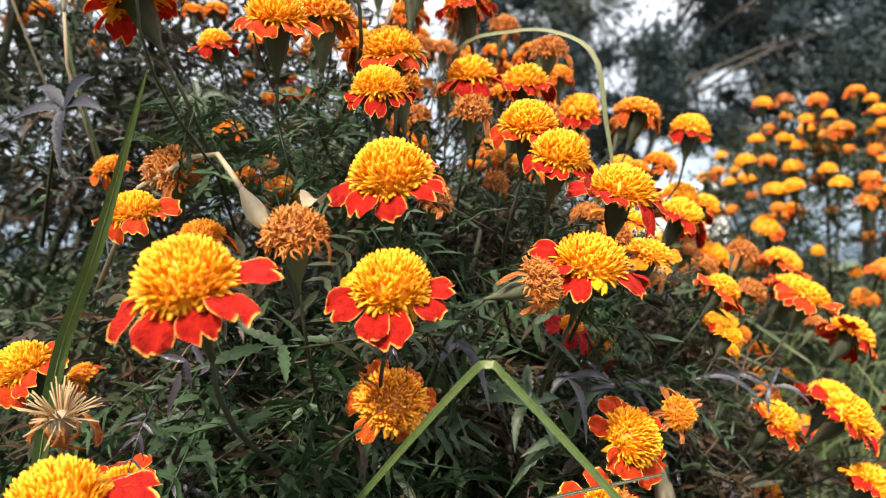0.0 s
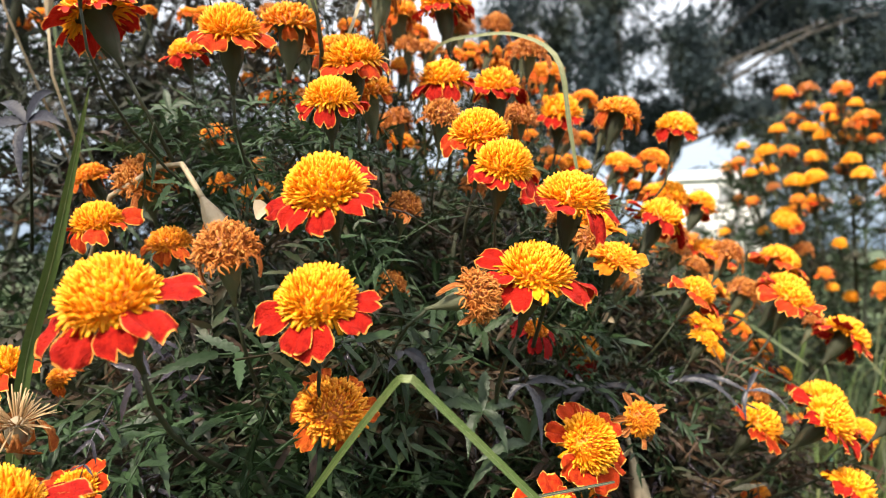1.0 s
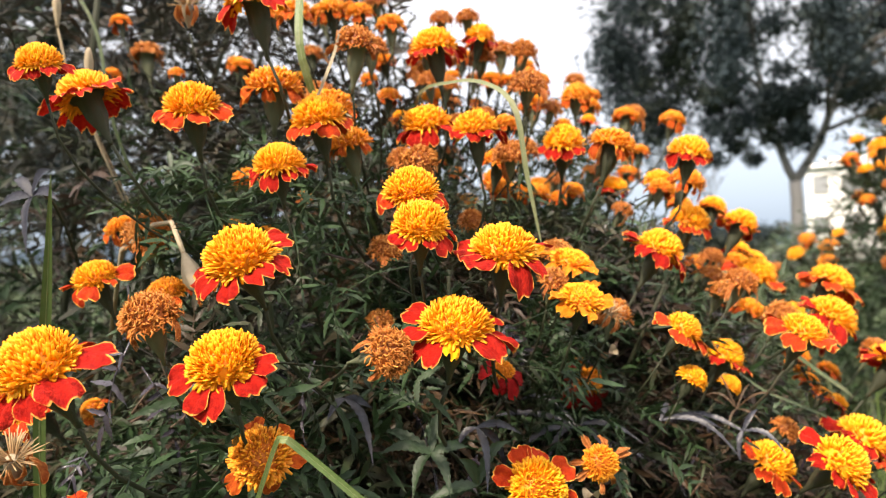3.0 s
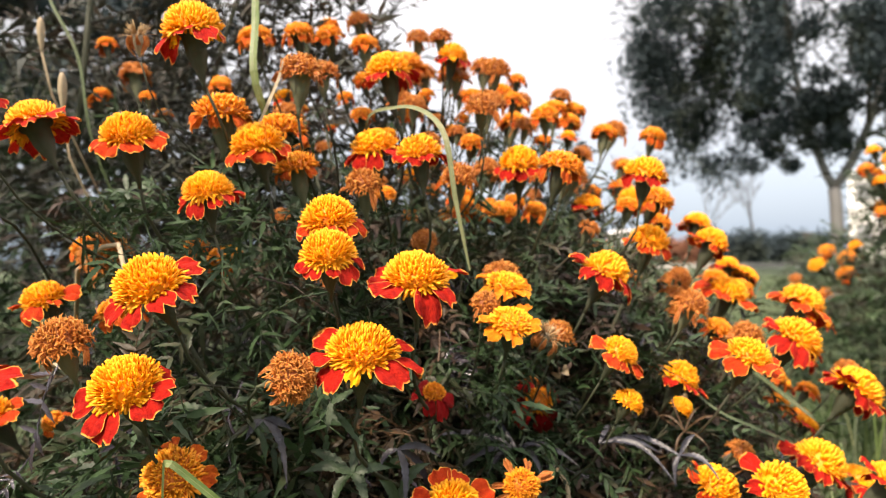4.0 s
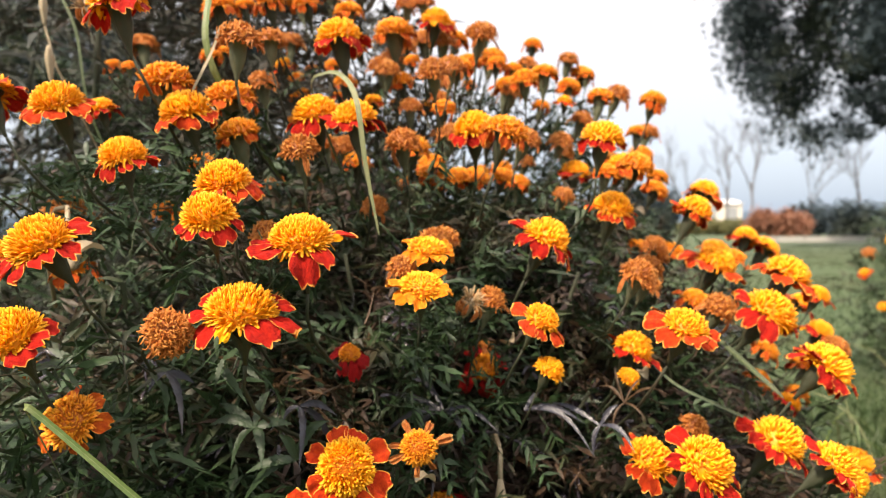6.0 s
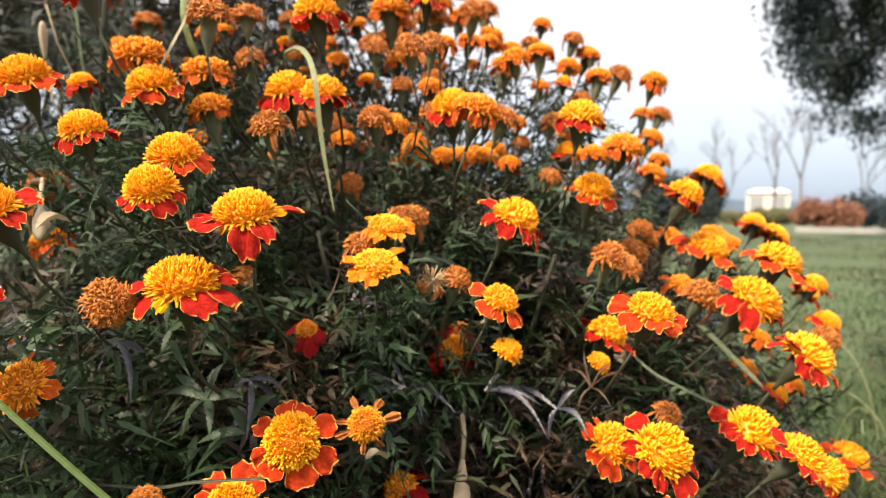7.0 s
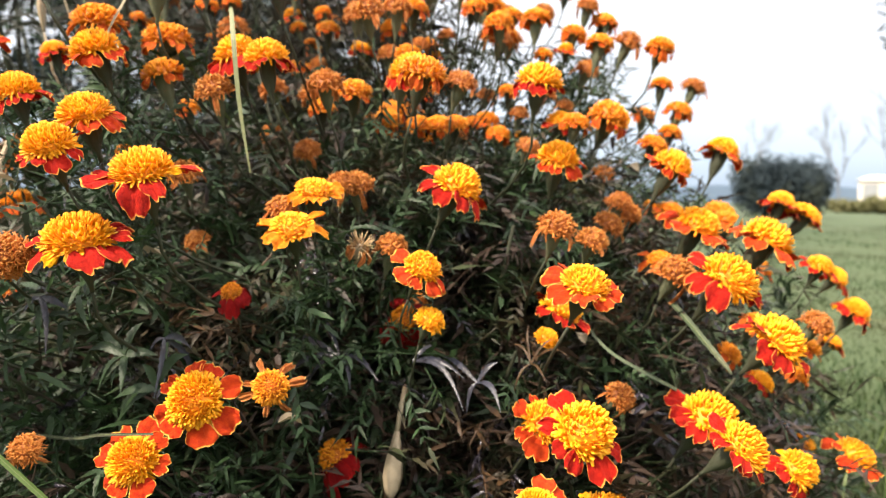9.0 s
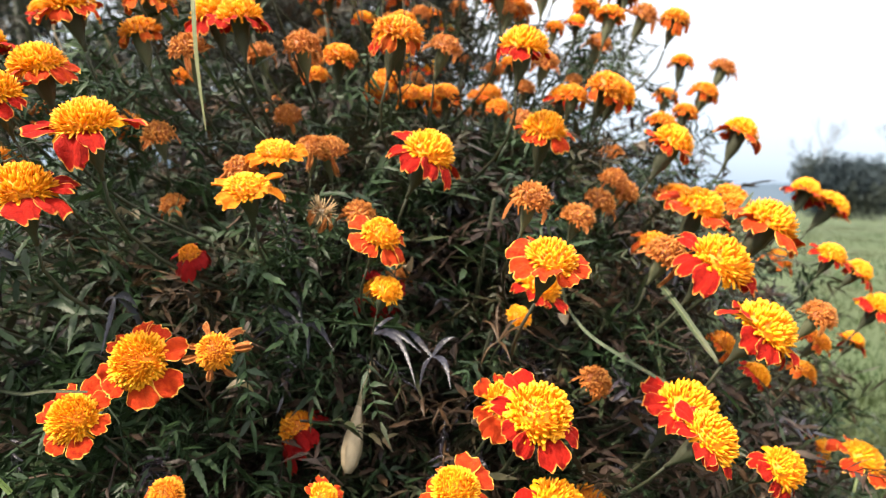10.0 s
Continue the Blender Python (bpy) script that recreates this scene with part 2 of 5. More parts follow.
def floret(verts, faces, uvs, at, way, length, width, curl, rng, low=0.0, stations=STRAIGHT, wriggle=0.0):
    """One strap-like floret: a flattened, slightly cupped tube with a blunt tip; withered ones wriggle."""
    way = way.normalized()
    side = way.cross(Vector((0, 0, 1)) if abs(way.z) < 0.95 else Vector((1, 0, 0))).normalized()
    up = side.cross(way)
    spin = rng.uniform(-0.5, 0.5)
    side, up = side * math.cos(spin) + up * math.sin(spin), up * math.cos(spin) - side * math.sin(spin)
    first = len(verts)
    ph, qh = rng.uniform(0, 6.28), rng.uniform(0, 6.28)
    for s, w, v in stations:
        c = at + way * (length * s) + up * (curl * length * s * s)
        if wriggle:
            c = c + side * (wriggle * length * s * math.sin(6 * s + ph)) + up * (wriggle * length * s * math.sin(5 * s + qh))
        h = width * w * 0.5
        for q in (side * h, up * (-h * 0.55), side * -h, up * (h * 0.05)):
            verts.append(c + q)
            uvs.append((low, v))
    for i in range(len(stations) - 1):
        for k in range(4):
            a, c = first + i * 4 + k, first + i * 4 + (k + 1) % 4
            faces.append((a, c, c + 4, a + 4))
    last = len(verts) - 4
    faces.append((last, last + 1, last + 2, last + 3))


def dome_mesh(kind, count, seed):
    """A pompon: short upright tips packed over a rounded heart, longer straps towards the rim."""
    rng = random.Random(seed)
    verts, faces, uvs = [], [], []
    dead, fading = kind == "dead", kind == "fading"
    rings, sides = 6, 14
    for i in range(rings):
        a = i / (rings - 1) * math.pi / 2
        for k in range(sides):
            q = 2 * math.pi * k / sides
            verts.append(Vector((math.cos(q) * 0.385 * math.cos(a), math.sin(q) * 0.385 * math.cos(a), 0.0 + 0.32 * math.sin(a))))
            uvs.append((0.6, 0.0))
    for i in range(rings - 1):
        for k in range(sides):
            a, c = i * sides + k, i * sides + (k + 1) % sides
            faces.append((a, c, c + sides, a + sides))
    swell = [rng.uniform(0, 6.28) for _ in range(3)]
    for i in range(count):
        f = (i + 0.5) / count
        az = i * 2.399963 + rng.uniform(-0.25, 0.25)
        polar = min(math.acos(max(-1, 1 - 1.10 * f)), 1.68)     # down to the rim
        n = Vector((math.sin(polar) * math.cos(az), math.sin(polar) * math.sin(az), math.cos(polar)))
        bulge = 1 + 0.05 * math.sin(2 * az + swell[0]) * f + 0.04 * math.sin(3 * az + swell[1])
        at = Vector((n.x * 0.36 * bulge, n.y * 0.36 * bulge, 0.03 + n.z * 0.29))
        way = n + Vector((0, 0, 0.65 - 0.6 * f)) + Vector([rng.uniform(-1, 1) for _ in range(3)]) * (0.55 if dead else 0.30)
        length = (0.105 + 0.055 * f) * rng.uniform(0.72, 1.25)
        wide = (0.048 + 0.014 * f) * rng.uniform(0.7, 1.3) * (500 / count) ** 0.45
        if dead:
            floret(verts, faces, uvs, at, way, length * rng.uniform(0.6, 1.25), wide * 0.72, rng.uniform(-0.5, 0.5), rng, f, CURLED, 0.35)
        elif fading:
            floret(verts, faces, uvs, at, way, length * rng.uniform(0.7, 1.1), wide, rng.uniform(-0.3, 0.5), rng, f)
        else:
            floret(verts, faces, uvs, at, way, length, wide, rng.uniform(-0.1, 0.35), rng, f)
    # a skirt of longer drooping florets between dome and petals
    for i in range(count // 9):
        az = i * 2.399963 * 1.7
        n = Vector((math.cos(az), math.sin(az), rng.uniform(-0.45, 0.05)))
        floret(verts, faces, uvs, Vector((n.x * 0.33, n.y * 0.33, 0.04)), n, rng.uniform(0.14, 0.25), 0.045 if dead else 0.070, rng.uniform(-0.6, 0.1), rng, 1.0, CURLED if dead else STRAIGHT, 0.3 if dead else 0.0)
    return mesh_of("flower_centre", verts, faces, FLORET[kind], uvs)


def petal_mesh(kind, seed, length=0.42, width=0.40, droop=1.0, crumple=0.034):
    """A broad ray petal with a notched end. It leaves the origin along +x and bends down."""
    rng = random.Random(seed)
    verts, faces, uvs = [], [], []
    nu, nv = 11, 9
    ph, cup, twist = rng.uniform(0, 6), rng.uniform(-0.05, 0.09), rng.uniform(-0.25, 0.25)
    for j in range(nv):
        v = j / (nv - 1)
        w = width * (0.34 + 0.66 * math.sin(min(1.0, v * 1.12) * math.pi / 2) ** 1.2)
        if v > 0.8:
            w *= 1 - 0.28 * ((v - 0.8) / 0.2) ** 2
        for i in range(nu):
            u = i / (nu - 1)
            s = 2 * u - 1
            lobes = 1 - 0.15 * abs(s) ** 2.5 - 0.10 * math.exp(-(s * 4.5) ** 2) - 0.03 * math.sin(s * 9 + ph)
            r = length * v * (lobes if v > 0.35 else 1)
            ang = droop * (0.15 + 0.95 * v)
            x = r * math.cos(ang * 0.62)
            curl = 0.16 * length * (max(0.0, abs(s) - 0.5) * v) ** 1.5 + 0.10 * length * max(0.0, v - 0.7)
            z = -r * math.sin(ang * 0.62) + cup * s * s * v - curl + crumple * math.sin(6 * s + ph) * v + 0.35 * crumple * math.sin(15 * s + 2 * ph) * v + 0.01 * math.cos(11 * v + ph + 2 * s)
            y = s * w * 0.5
            verts.append((x, y + twist * z * 0.3, z + twist * y * v))
            uvs.append((u, v))
    for j in range(nv - 1):
        for i in range(nu - 1):
            a = j * nu + i
            faces.append((a, a + 1, a + 1 + nu, a + nu))
    return mesh_of("petal", verts, faces, PETAL[kind], uvs)


DOMES = {k: [dome_mesh(k, n, 11 * i + len(k)) for i in range(3)] for k, n in (("fresh", 600), ("orange", 540), ("fading", 480), ("dead", 520))}
MID_DOMES = {k: [dome_mesh(k, 270, 5 * i + 3 + len(k)) for i in range(3)] for k in ("fresh", "orange", "fading", "dead")}
FAR_DOMES = {k: [dome_mesh(k, 90, 7 * i + len(k)) for i in range(2)] for k in ("fresh", "orange", "fading", "dead")}
PETALS = {
    "fresh": [petal_mesh("fresh", i, 0.52, 0.46, 0.25 + 0.25 * (i % 3)) for i in range(5)],
    "orange": [petal_mesh("orange", 20 + i, 0.54, 0.54, 0.15 + 0.25 * (i % 3)) for i in range(5)],
    "fading": [petal_mesh("fading", 40 + i, 0.44, 0.40, 0.6 + 0.3 * (i % 3), 0.04) for i in range(4)],
    "dead": [petal_mesh("dead", 60 + i, 0.42, 0.16, 0.7 + 0.5 * (i % 3), 0.06) for i in range(4)],
    "open": [petal_mesh("open", 80 + i, 0.66, 0.50, 0.05 + 0.2 * (i % 3), 0.06) for i in range(4)],
    "gold": [petal_mesh("gold", 30 + i, 0.34, 0.22, 0.4 + 0.3 * i) for i in range(2)],
    "spent": [petal_mesh("dead", 70 + i, 0.50, 0.20, 0.1 + 0.35 * (i % 3), 0.06) for i in range(4)],
    "dark": [petal_mesh("dark", 90 + i, 0.66, 0.54, 0.9 + 0.2 * (i % 3)) for i in range(4)],
}


def seed_mesh():
    rng = random.Random(5)
    verts, faces, uvs = [], [], []
    for i in range(70):
        az, lift = i * 2.4, rng.uniform(0.1, 1.0)
        way = Vector((math.cos(az), math.sin(az), lift * 1.5)) + Vector([rng.uniform(-0.5, 0.5) for _ in range(3)])
        floret(verts, faces, uvs, Vector((math.cos(az) * 0.06, math.sin(az) * 0.06, 0)), way, rng.uniform(0.35, 0.6), 0.035, rng.uniform(-0.2, 0.2), rng)
    return mesh_of("seed_tuft", verts, faces, FLORET["seed"], uvs)


SEED = seed_mesh()
CALYX_MESH = mesh_of("calyx", *lathe([(0.29, 0.05), (0.18, -0.05), (0.165, -0.22), (0.155, -0.38), (0.115, -0.54), (0.065, -0.68), (0.036, -0.82), (0.03, -0.95)], 14, 0.07), CALYX)
OLD_CALYX_MESH = mesh_of("calyx", *lathe([(0.29, 0.05), (0.18, -0.05), (0.165, -0.22), (0.155, -0.38), (0.115, -0.54), (0.065, -0.68), (0.036, -0.82), (0.03, -0.95)], 14, 0.07), CALYX_PALE)
HUSK_MESH = mesh_of("husk", *lathe([(0.10, 0.10), (0.20, 0.0), (0.22, -0.30), (0.17, -0.60), (0.08, -0.85), (0.045, -0.95)], 10, 0.10), DRY)

BUSH = Vector((-0.06, 0.80, 0.0))     # where the big bush is rooted
flower_rng = random.Random(3)
ANCHORS = []                          # head, outward way: the foliage grows behind these


def head_axis(p, root):
    """Heads on top look up; those lower on the side lean outwards."""
    out = Vector((p.x - root.x, p.y - root.y, 0)).normalized()
    if root is BUSH and p.x > 0.12:             # this side hangs over towards the meadow
        out = (out + Vector((0.9, 0.35, 0))).normalized()
    lean = radians(min(66, max(10, 27 + (0.45 - p.z) * (115 if p.x < 0.12 else 90))))
    jit = Vector([flower_rng.uniform(-1, 1) for _ in range(3)]) * 0.16
    return (out * math.sin(lean) + Vector((0, 0, math.cos(lean))) + jit).normalized(), out


LABELS = {
    "fresh": "fresh yellow marigold with red ray petals edged in gold",
    "orange": "golden marigold with orange-red ray petals on the bush",
    "fading": "fading orange marigold with shrinking rust petals",
    "dead": "withered brown-orange marigold head with curled dry florets",
    "open": "flat apricot marigold with broad petals and golden centre",
    "dark": "half-hidden crimson marigold with small yellow centre",
    "small": "small young yellow marigold with no ray petals yet",
    "spent": "drying marigold with a small orange centre and splayed shrivelled petals",
    "seed": "dry bristly marigold seed head, straw coloured",
}


def stem_to(head, base, root, size, name="stem"):
    """A flower stalk in world space: from the calyx down and inwards into the bush."""
    inward = Vector((root.x - base.x, root.y - base.y, 0))
    side = Vector((-inward.y, inward.x, 0)).normalized() * flower_rng.uniform(-0.05, 0.05)
    run = min(0.13, inward.length * 0.5)
    end = base + inward.normalized() * run + side + Vector((0, 0, -min(base.z * 0.6, 0.085)))
    mid = base + (base - head).normalized() * 0.035 - side * 0.4 + Vector((0, 0, -0.012))
    v, f = tube(bezier(base, mid, end, 7), [size * 0.030] * 2 + [size * 0.036] * 5, 6)
    return mesh_of(name, v, f, STEM)


def marigold(kind, place, size, root=BUSH, near=True, facing=None):
    """A whole flower: dome of florets, ray petals, calyx and stalk. size: the dome's width in metres."""
    p = Vector(place)
    axis, out = head_axis(p, root)
    if facing:
        axis = Vector(facing).normalized()
    p = p - axis * (0.17 * size)
    turn = axis.to_track_quat("Z", "Y").to_matrix().to_4x4()
    m = Matrix.Translation(p) @ turn @ pose(0, 0, 0, 0, 0, flower_rng.uniform(0, 360)) @ Matrix.Scale(size, 4)
    body = tagged(new("marigold_flower"), LABELS[kind], "flower", "flowers on the marigold bushes")
    body.empty_display_size = 0.01
    body.matrix_world = m
    look_kind = {"open": "orange", "dark": "fading", "small": "fresh", "seed": "dead", "spent": "fading"}.get(kind, kind)
    rnd = flower_rng
    petals = {"fresh": 9, "orange": 8, "fading": 6, "dead": 3, "open": 7, "dark": 7, "small": 0, "seed": 9, "spent": 7}[kind]
    pk = "dead" if kind == "seed" else kind
    if kind == "seed":
        child("seed_tuft", SEED, body, Matrix.Scale(1.05, 4))
        child("husk", HUSK_MESH, body, Matrix.Scale(0.8, 4))
    else:
        small = {"open": 0.95, "dark": 0.75, "spent": 0.85, "orange": 0.93}.get(kind, 1.0)
        flat = {"open": 0.7, "fading": 0.95, "dead": 1.1}.get(kind, 1.12) * rnd.uniform(0.92, 1.08)
        me = rnd.choice((DOMES if near and p.y < 0.40 else MID_DOMES if near else FAR_DOMES)[look_kind])
        child("flower_centre", me, body, Matrix.Diagonal((small * rnd.uniform(0.95, 1.05), small, small * flat, 1)))
        child("calyx", OLD_CALYX_MESH if kind == "dead" or kind == "fading" and rnd.random() < 0.5 else CALYX_MESH, body, Matrix.Diagonal((rnd.uniform(1.0, 1.2), rnd.uniform(1.0, 1.2), rnd.uniform(0.85, 1.1), 1)))
    for i in range(petals if near else min(petals, 5)):
        a = 360 * (i + rnd.uniform(-0.28, 0.28)) / max(petals, 1)
        s = rnd.uniform(0.74, 1.14) * {"fresh": 1.12 if p.x < 0.1 else 0.95, "orange": 0.92, "open": 0.84, "seed": 1.35}.get(kind, 1.0)
        r = 0.22 if kind in ("open", "dark") else 0.30
        hang = 0
        if p.z > 0.46 and not facing and kind in ("fresh", "orange", "fading"):     # older heads at the top: petals shrunk and drooping
            s, hang = s * 0.8, 16
        if kind == "seed":
            hang = 45
        child("petal", rnd.choice(PETALS["gold" if kind == "fresh" and rnd.random() < 0.05 else pk]), body, pose(0, 0, 0, 0, 0, a) @ pose(r, 0, 0.02, rnd.uniform(-20, 20), rnd.uniform(-20, 16) + hang, 0) @ Matrix.Diagonal((s, s * rnd.uniform(0.85, 1.2), s * rnd.uniform(0.7, 1.6), 1)))
    foot = m @ Vector((0, 0, -0.9))
    st = child("stem", stem_to(p, foot, root, size), body)
    st.matrix_parent_inverse = m.inverted()
    if root is BUSH:
        ANCHORS.append((p, axis))
    return body


def far_marigold(place, size):
    kind = flower_rng.choice(("small", "orange", "small", "fading", "fading", "small", "fading", "dead"))
    return marigold(kind, place, size * 1.15, SECOND if place[1] < 1.9 else THIRD, False)


SECOND, THIRD = Vector((1.02, 1.85, 0)), Vector((1.0, 2.55, 0))

# ---- ground ----
def ground_sheet():
    verts, faces = [], []
    rings = [0.0, 0.3, 0.6, 1, 1.5, 2.2, 3.2, 5, 8, 12, 18, 28, 45, 80, 160, 400, 1200, 3000]
    sides = 48
    for r in rings:
        for k in range(sides):
            a = 2 * math.pi * k / sides
            x, y = r * math.cos(a), 0.8 + r * math.sin(a)
            z = 0.03 * noise.noise(Vector((x * 0.8, y * 0.8, 0))) if r < 30 else 0.0
            verts.append((x, y, z if r else 0.0))
    for i in range(len(rings) - 1):
        for k in range(sides):
            a, c = i * sides + k, i * sides + (k + 1) % sides
            faces.append((a, c, c + sides, a + sides))
    return tagged(new("ground", mesh_of("ground", verts, faces, GROUND)), "grassy ground with dry patches", "ground", kind="structure")


ground_sheet()


def turf(name, label, material, count, centre, radius, tall, seed):
    """Loose grass: bent three-part blades in one mesh."""
    rng = np.random.default_rng(seed)
    far = radius * rng.uniform(0, 1, count) ** 2.0 + 0.12
    way = np.where(rng.uniform(0, 1, count) < 0.6, rng.uniform(0.75, 1.75, count), rng.uniform(0, 2 * np.pi, count))
    x, y = centre[0] + far * np.cos(way), centre[1] + far * np.sin(way)
    z = np.array([0.03 * noise.noise(Vector((a * 0.8, c * 0.8, 0))) for a, c in zip(x, y)])
    h, az = tall * rng.uniform(0.4, 1.15, count), rng.uniform(0, 2 * np.pi, count)
    w, lean = rng.uniform(0.0011, 0.0024, count) * (1 + far * 0.18), rng.uniform(0.1, 0.9, count)
    dx, dy = np.cos(az), np.sin(az)
    verts = np.zeros((count, 5, 3))
    for k, (s, q) in enumerate(((0, 1), (0, -1), (0.55, 0.8), (0.55, -0.8), (1, 0))):
        verts[:, k, 0] = x + dx * h * lean * s * s - dy * w * q
        verts[:, k, 1] = y + dy * h * lean * s * s + dx * w * q
        verts[:, k, 2] = z - 0.004 + h * s * (1 - 0.3 * lean * s)
    base = np.arange(count)[:, None] * 5
    faces = np.concatenate([base + [0, 1, 3], base + [0, 3, 2], base + [2, 3, 4]])
    return tagged(new(name, mesh_of(name, verts.reshape(-1, 3), faces.tolist(), material)), label, "grass", kind="stuff")


turf("grass", "short green grass of the meadow", TURF, 90000, (0.35, 0.85), 18.0, 0.03, 1)
turf("grass", "tall thin grass beside the bush", TURF, 900, (0.62, 1.1), 0.8, 0.20, 2)

# ---- distance ----
def box(x0, x1, y0, y1, z0, z1):
    v = [(x, y, z) for z in (z0, z1) for y in (y0, y1) for x in (x0, x1)]
    return v, [(0, 2, 3, 1), (4, 5, 7, 6), (0, 1, 5, 4), (2, 6, 7, 3), (0, 4, 6, 2), (1, 3, 7, 5)]


def at_bearing(deg, dist):
    return dist * math.sin(radians(deg)), dist * math.cos(radians(deg))


def house(bearing, dist, width, height, storeys, label, columns=3, wall=None):
    x, y = at_bearing(bearing, dist)
    body = tagged(new("house"), label, "house")
    body.matrix_world = pose(x, y, 0, 0, 0, -bearing)
    h = width / 2
    v, f = box(-h, h, 0, width * 0.8, 0, height)
    child("wall", mesh_of("wall", v, f, wall or PLASTER, smooth=False), body)
    o = width * 0.05
    v = [(-h - o, -o, height), (h + o, -o, height), (h + o, width * 0.8 + o, height), (-h - o, width * 0.8 + o, height), (-h * 0.6, width * 0.4, height * 1.16), (h * 0.6, width * 0.4, height * 1.16)]
    child("roof", mesh_of("roof", v, [(0, 1, 5, 4), (1, 2, 5), (2, 3, 4, 5), (3, 0, 4), (3, 2, 1, 0)], ROOF, smooth=False), body)
    for s in range(storeys):
        for c in range(columns):
            cx, cz = (c + 0.5) / columns * width - h, (s + 0.35) * height / storeys
            v, f = box(cx - 0.5, cx + 0.5, -0.06, 0.02, cz, cz + 1.3)
            win = child("window", mesh_of("window", v, f, STONE, smooth=False), body)
            v, f = box(cx - 0.42, cx + 0.42, -0.075, -0.05, cz + 0.08, cz + 1.22)
            child("pane", mesh_of("pane", v, f, GLASS, smooth=False), win)
    return body


def clumps(count, spread, leaf, seed, centre):
    """Crown as many small bent leaves round a set of uneven clump centres."""
    rng = np.random.default_rng(seed)
    n = len(centre)
    pick = rng.integers(0, n, count)
    c = np.array([list(p) for p, _ in centre])[pick]
    r = np.array([q for _, q in centre])[pick]
    d = rng.normal(size=(count, 3)) * (0.62, 0.62, 0.46)
    d *= np.minimum(1, 1.35 / np.maximum(np.linalg.norm(d, axis=1), 1e-6))[:, None]
    pos = c + d * r[:, None] * spread
    a, b_ = rng.normal(size=(count, 3)), rng.normal(size=(count, 3))
    a /= np.linalg.norm(a, axis=1)[:, None]
    b_ -= a * (a * b_).sum(1)[:, None]
    b_ /= np.linalg.norm(b_, axis=1)[:, None]
    size = leaf * rng.uniform(0.6, 1.4, count)[:, None]
    verts = np.stack([pos - a * size, pos + b_ * size * 0.35, pos + a * size, pos - b_ * size * 0.35 + a * size * 0.1], 1)
    base = np.arange(count)[:, None] * 4
    return verts.reshape(-1, 3), np.concatenate([base + [0, 1, 2], base + [0, 2, 3]]).tolist()


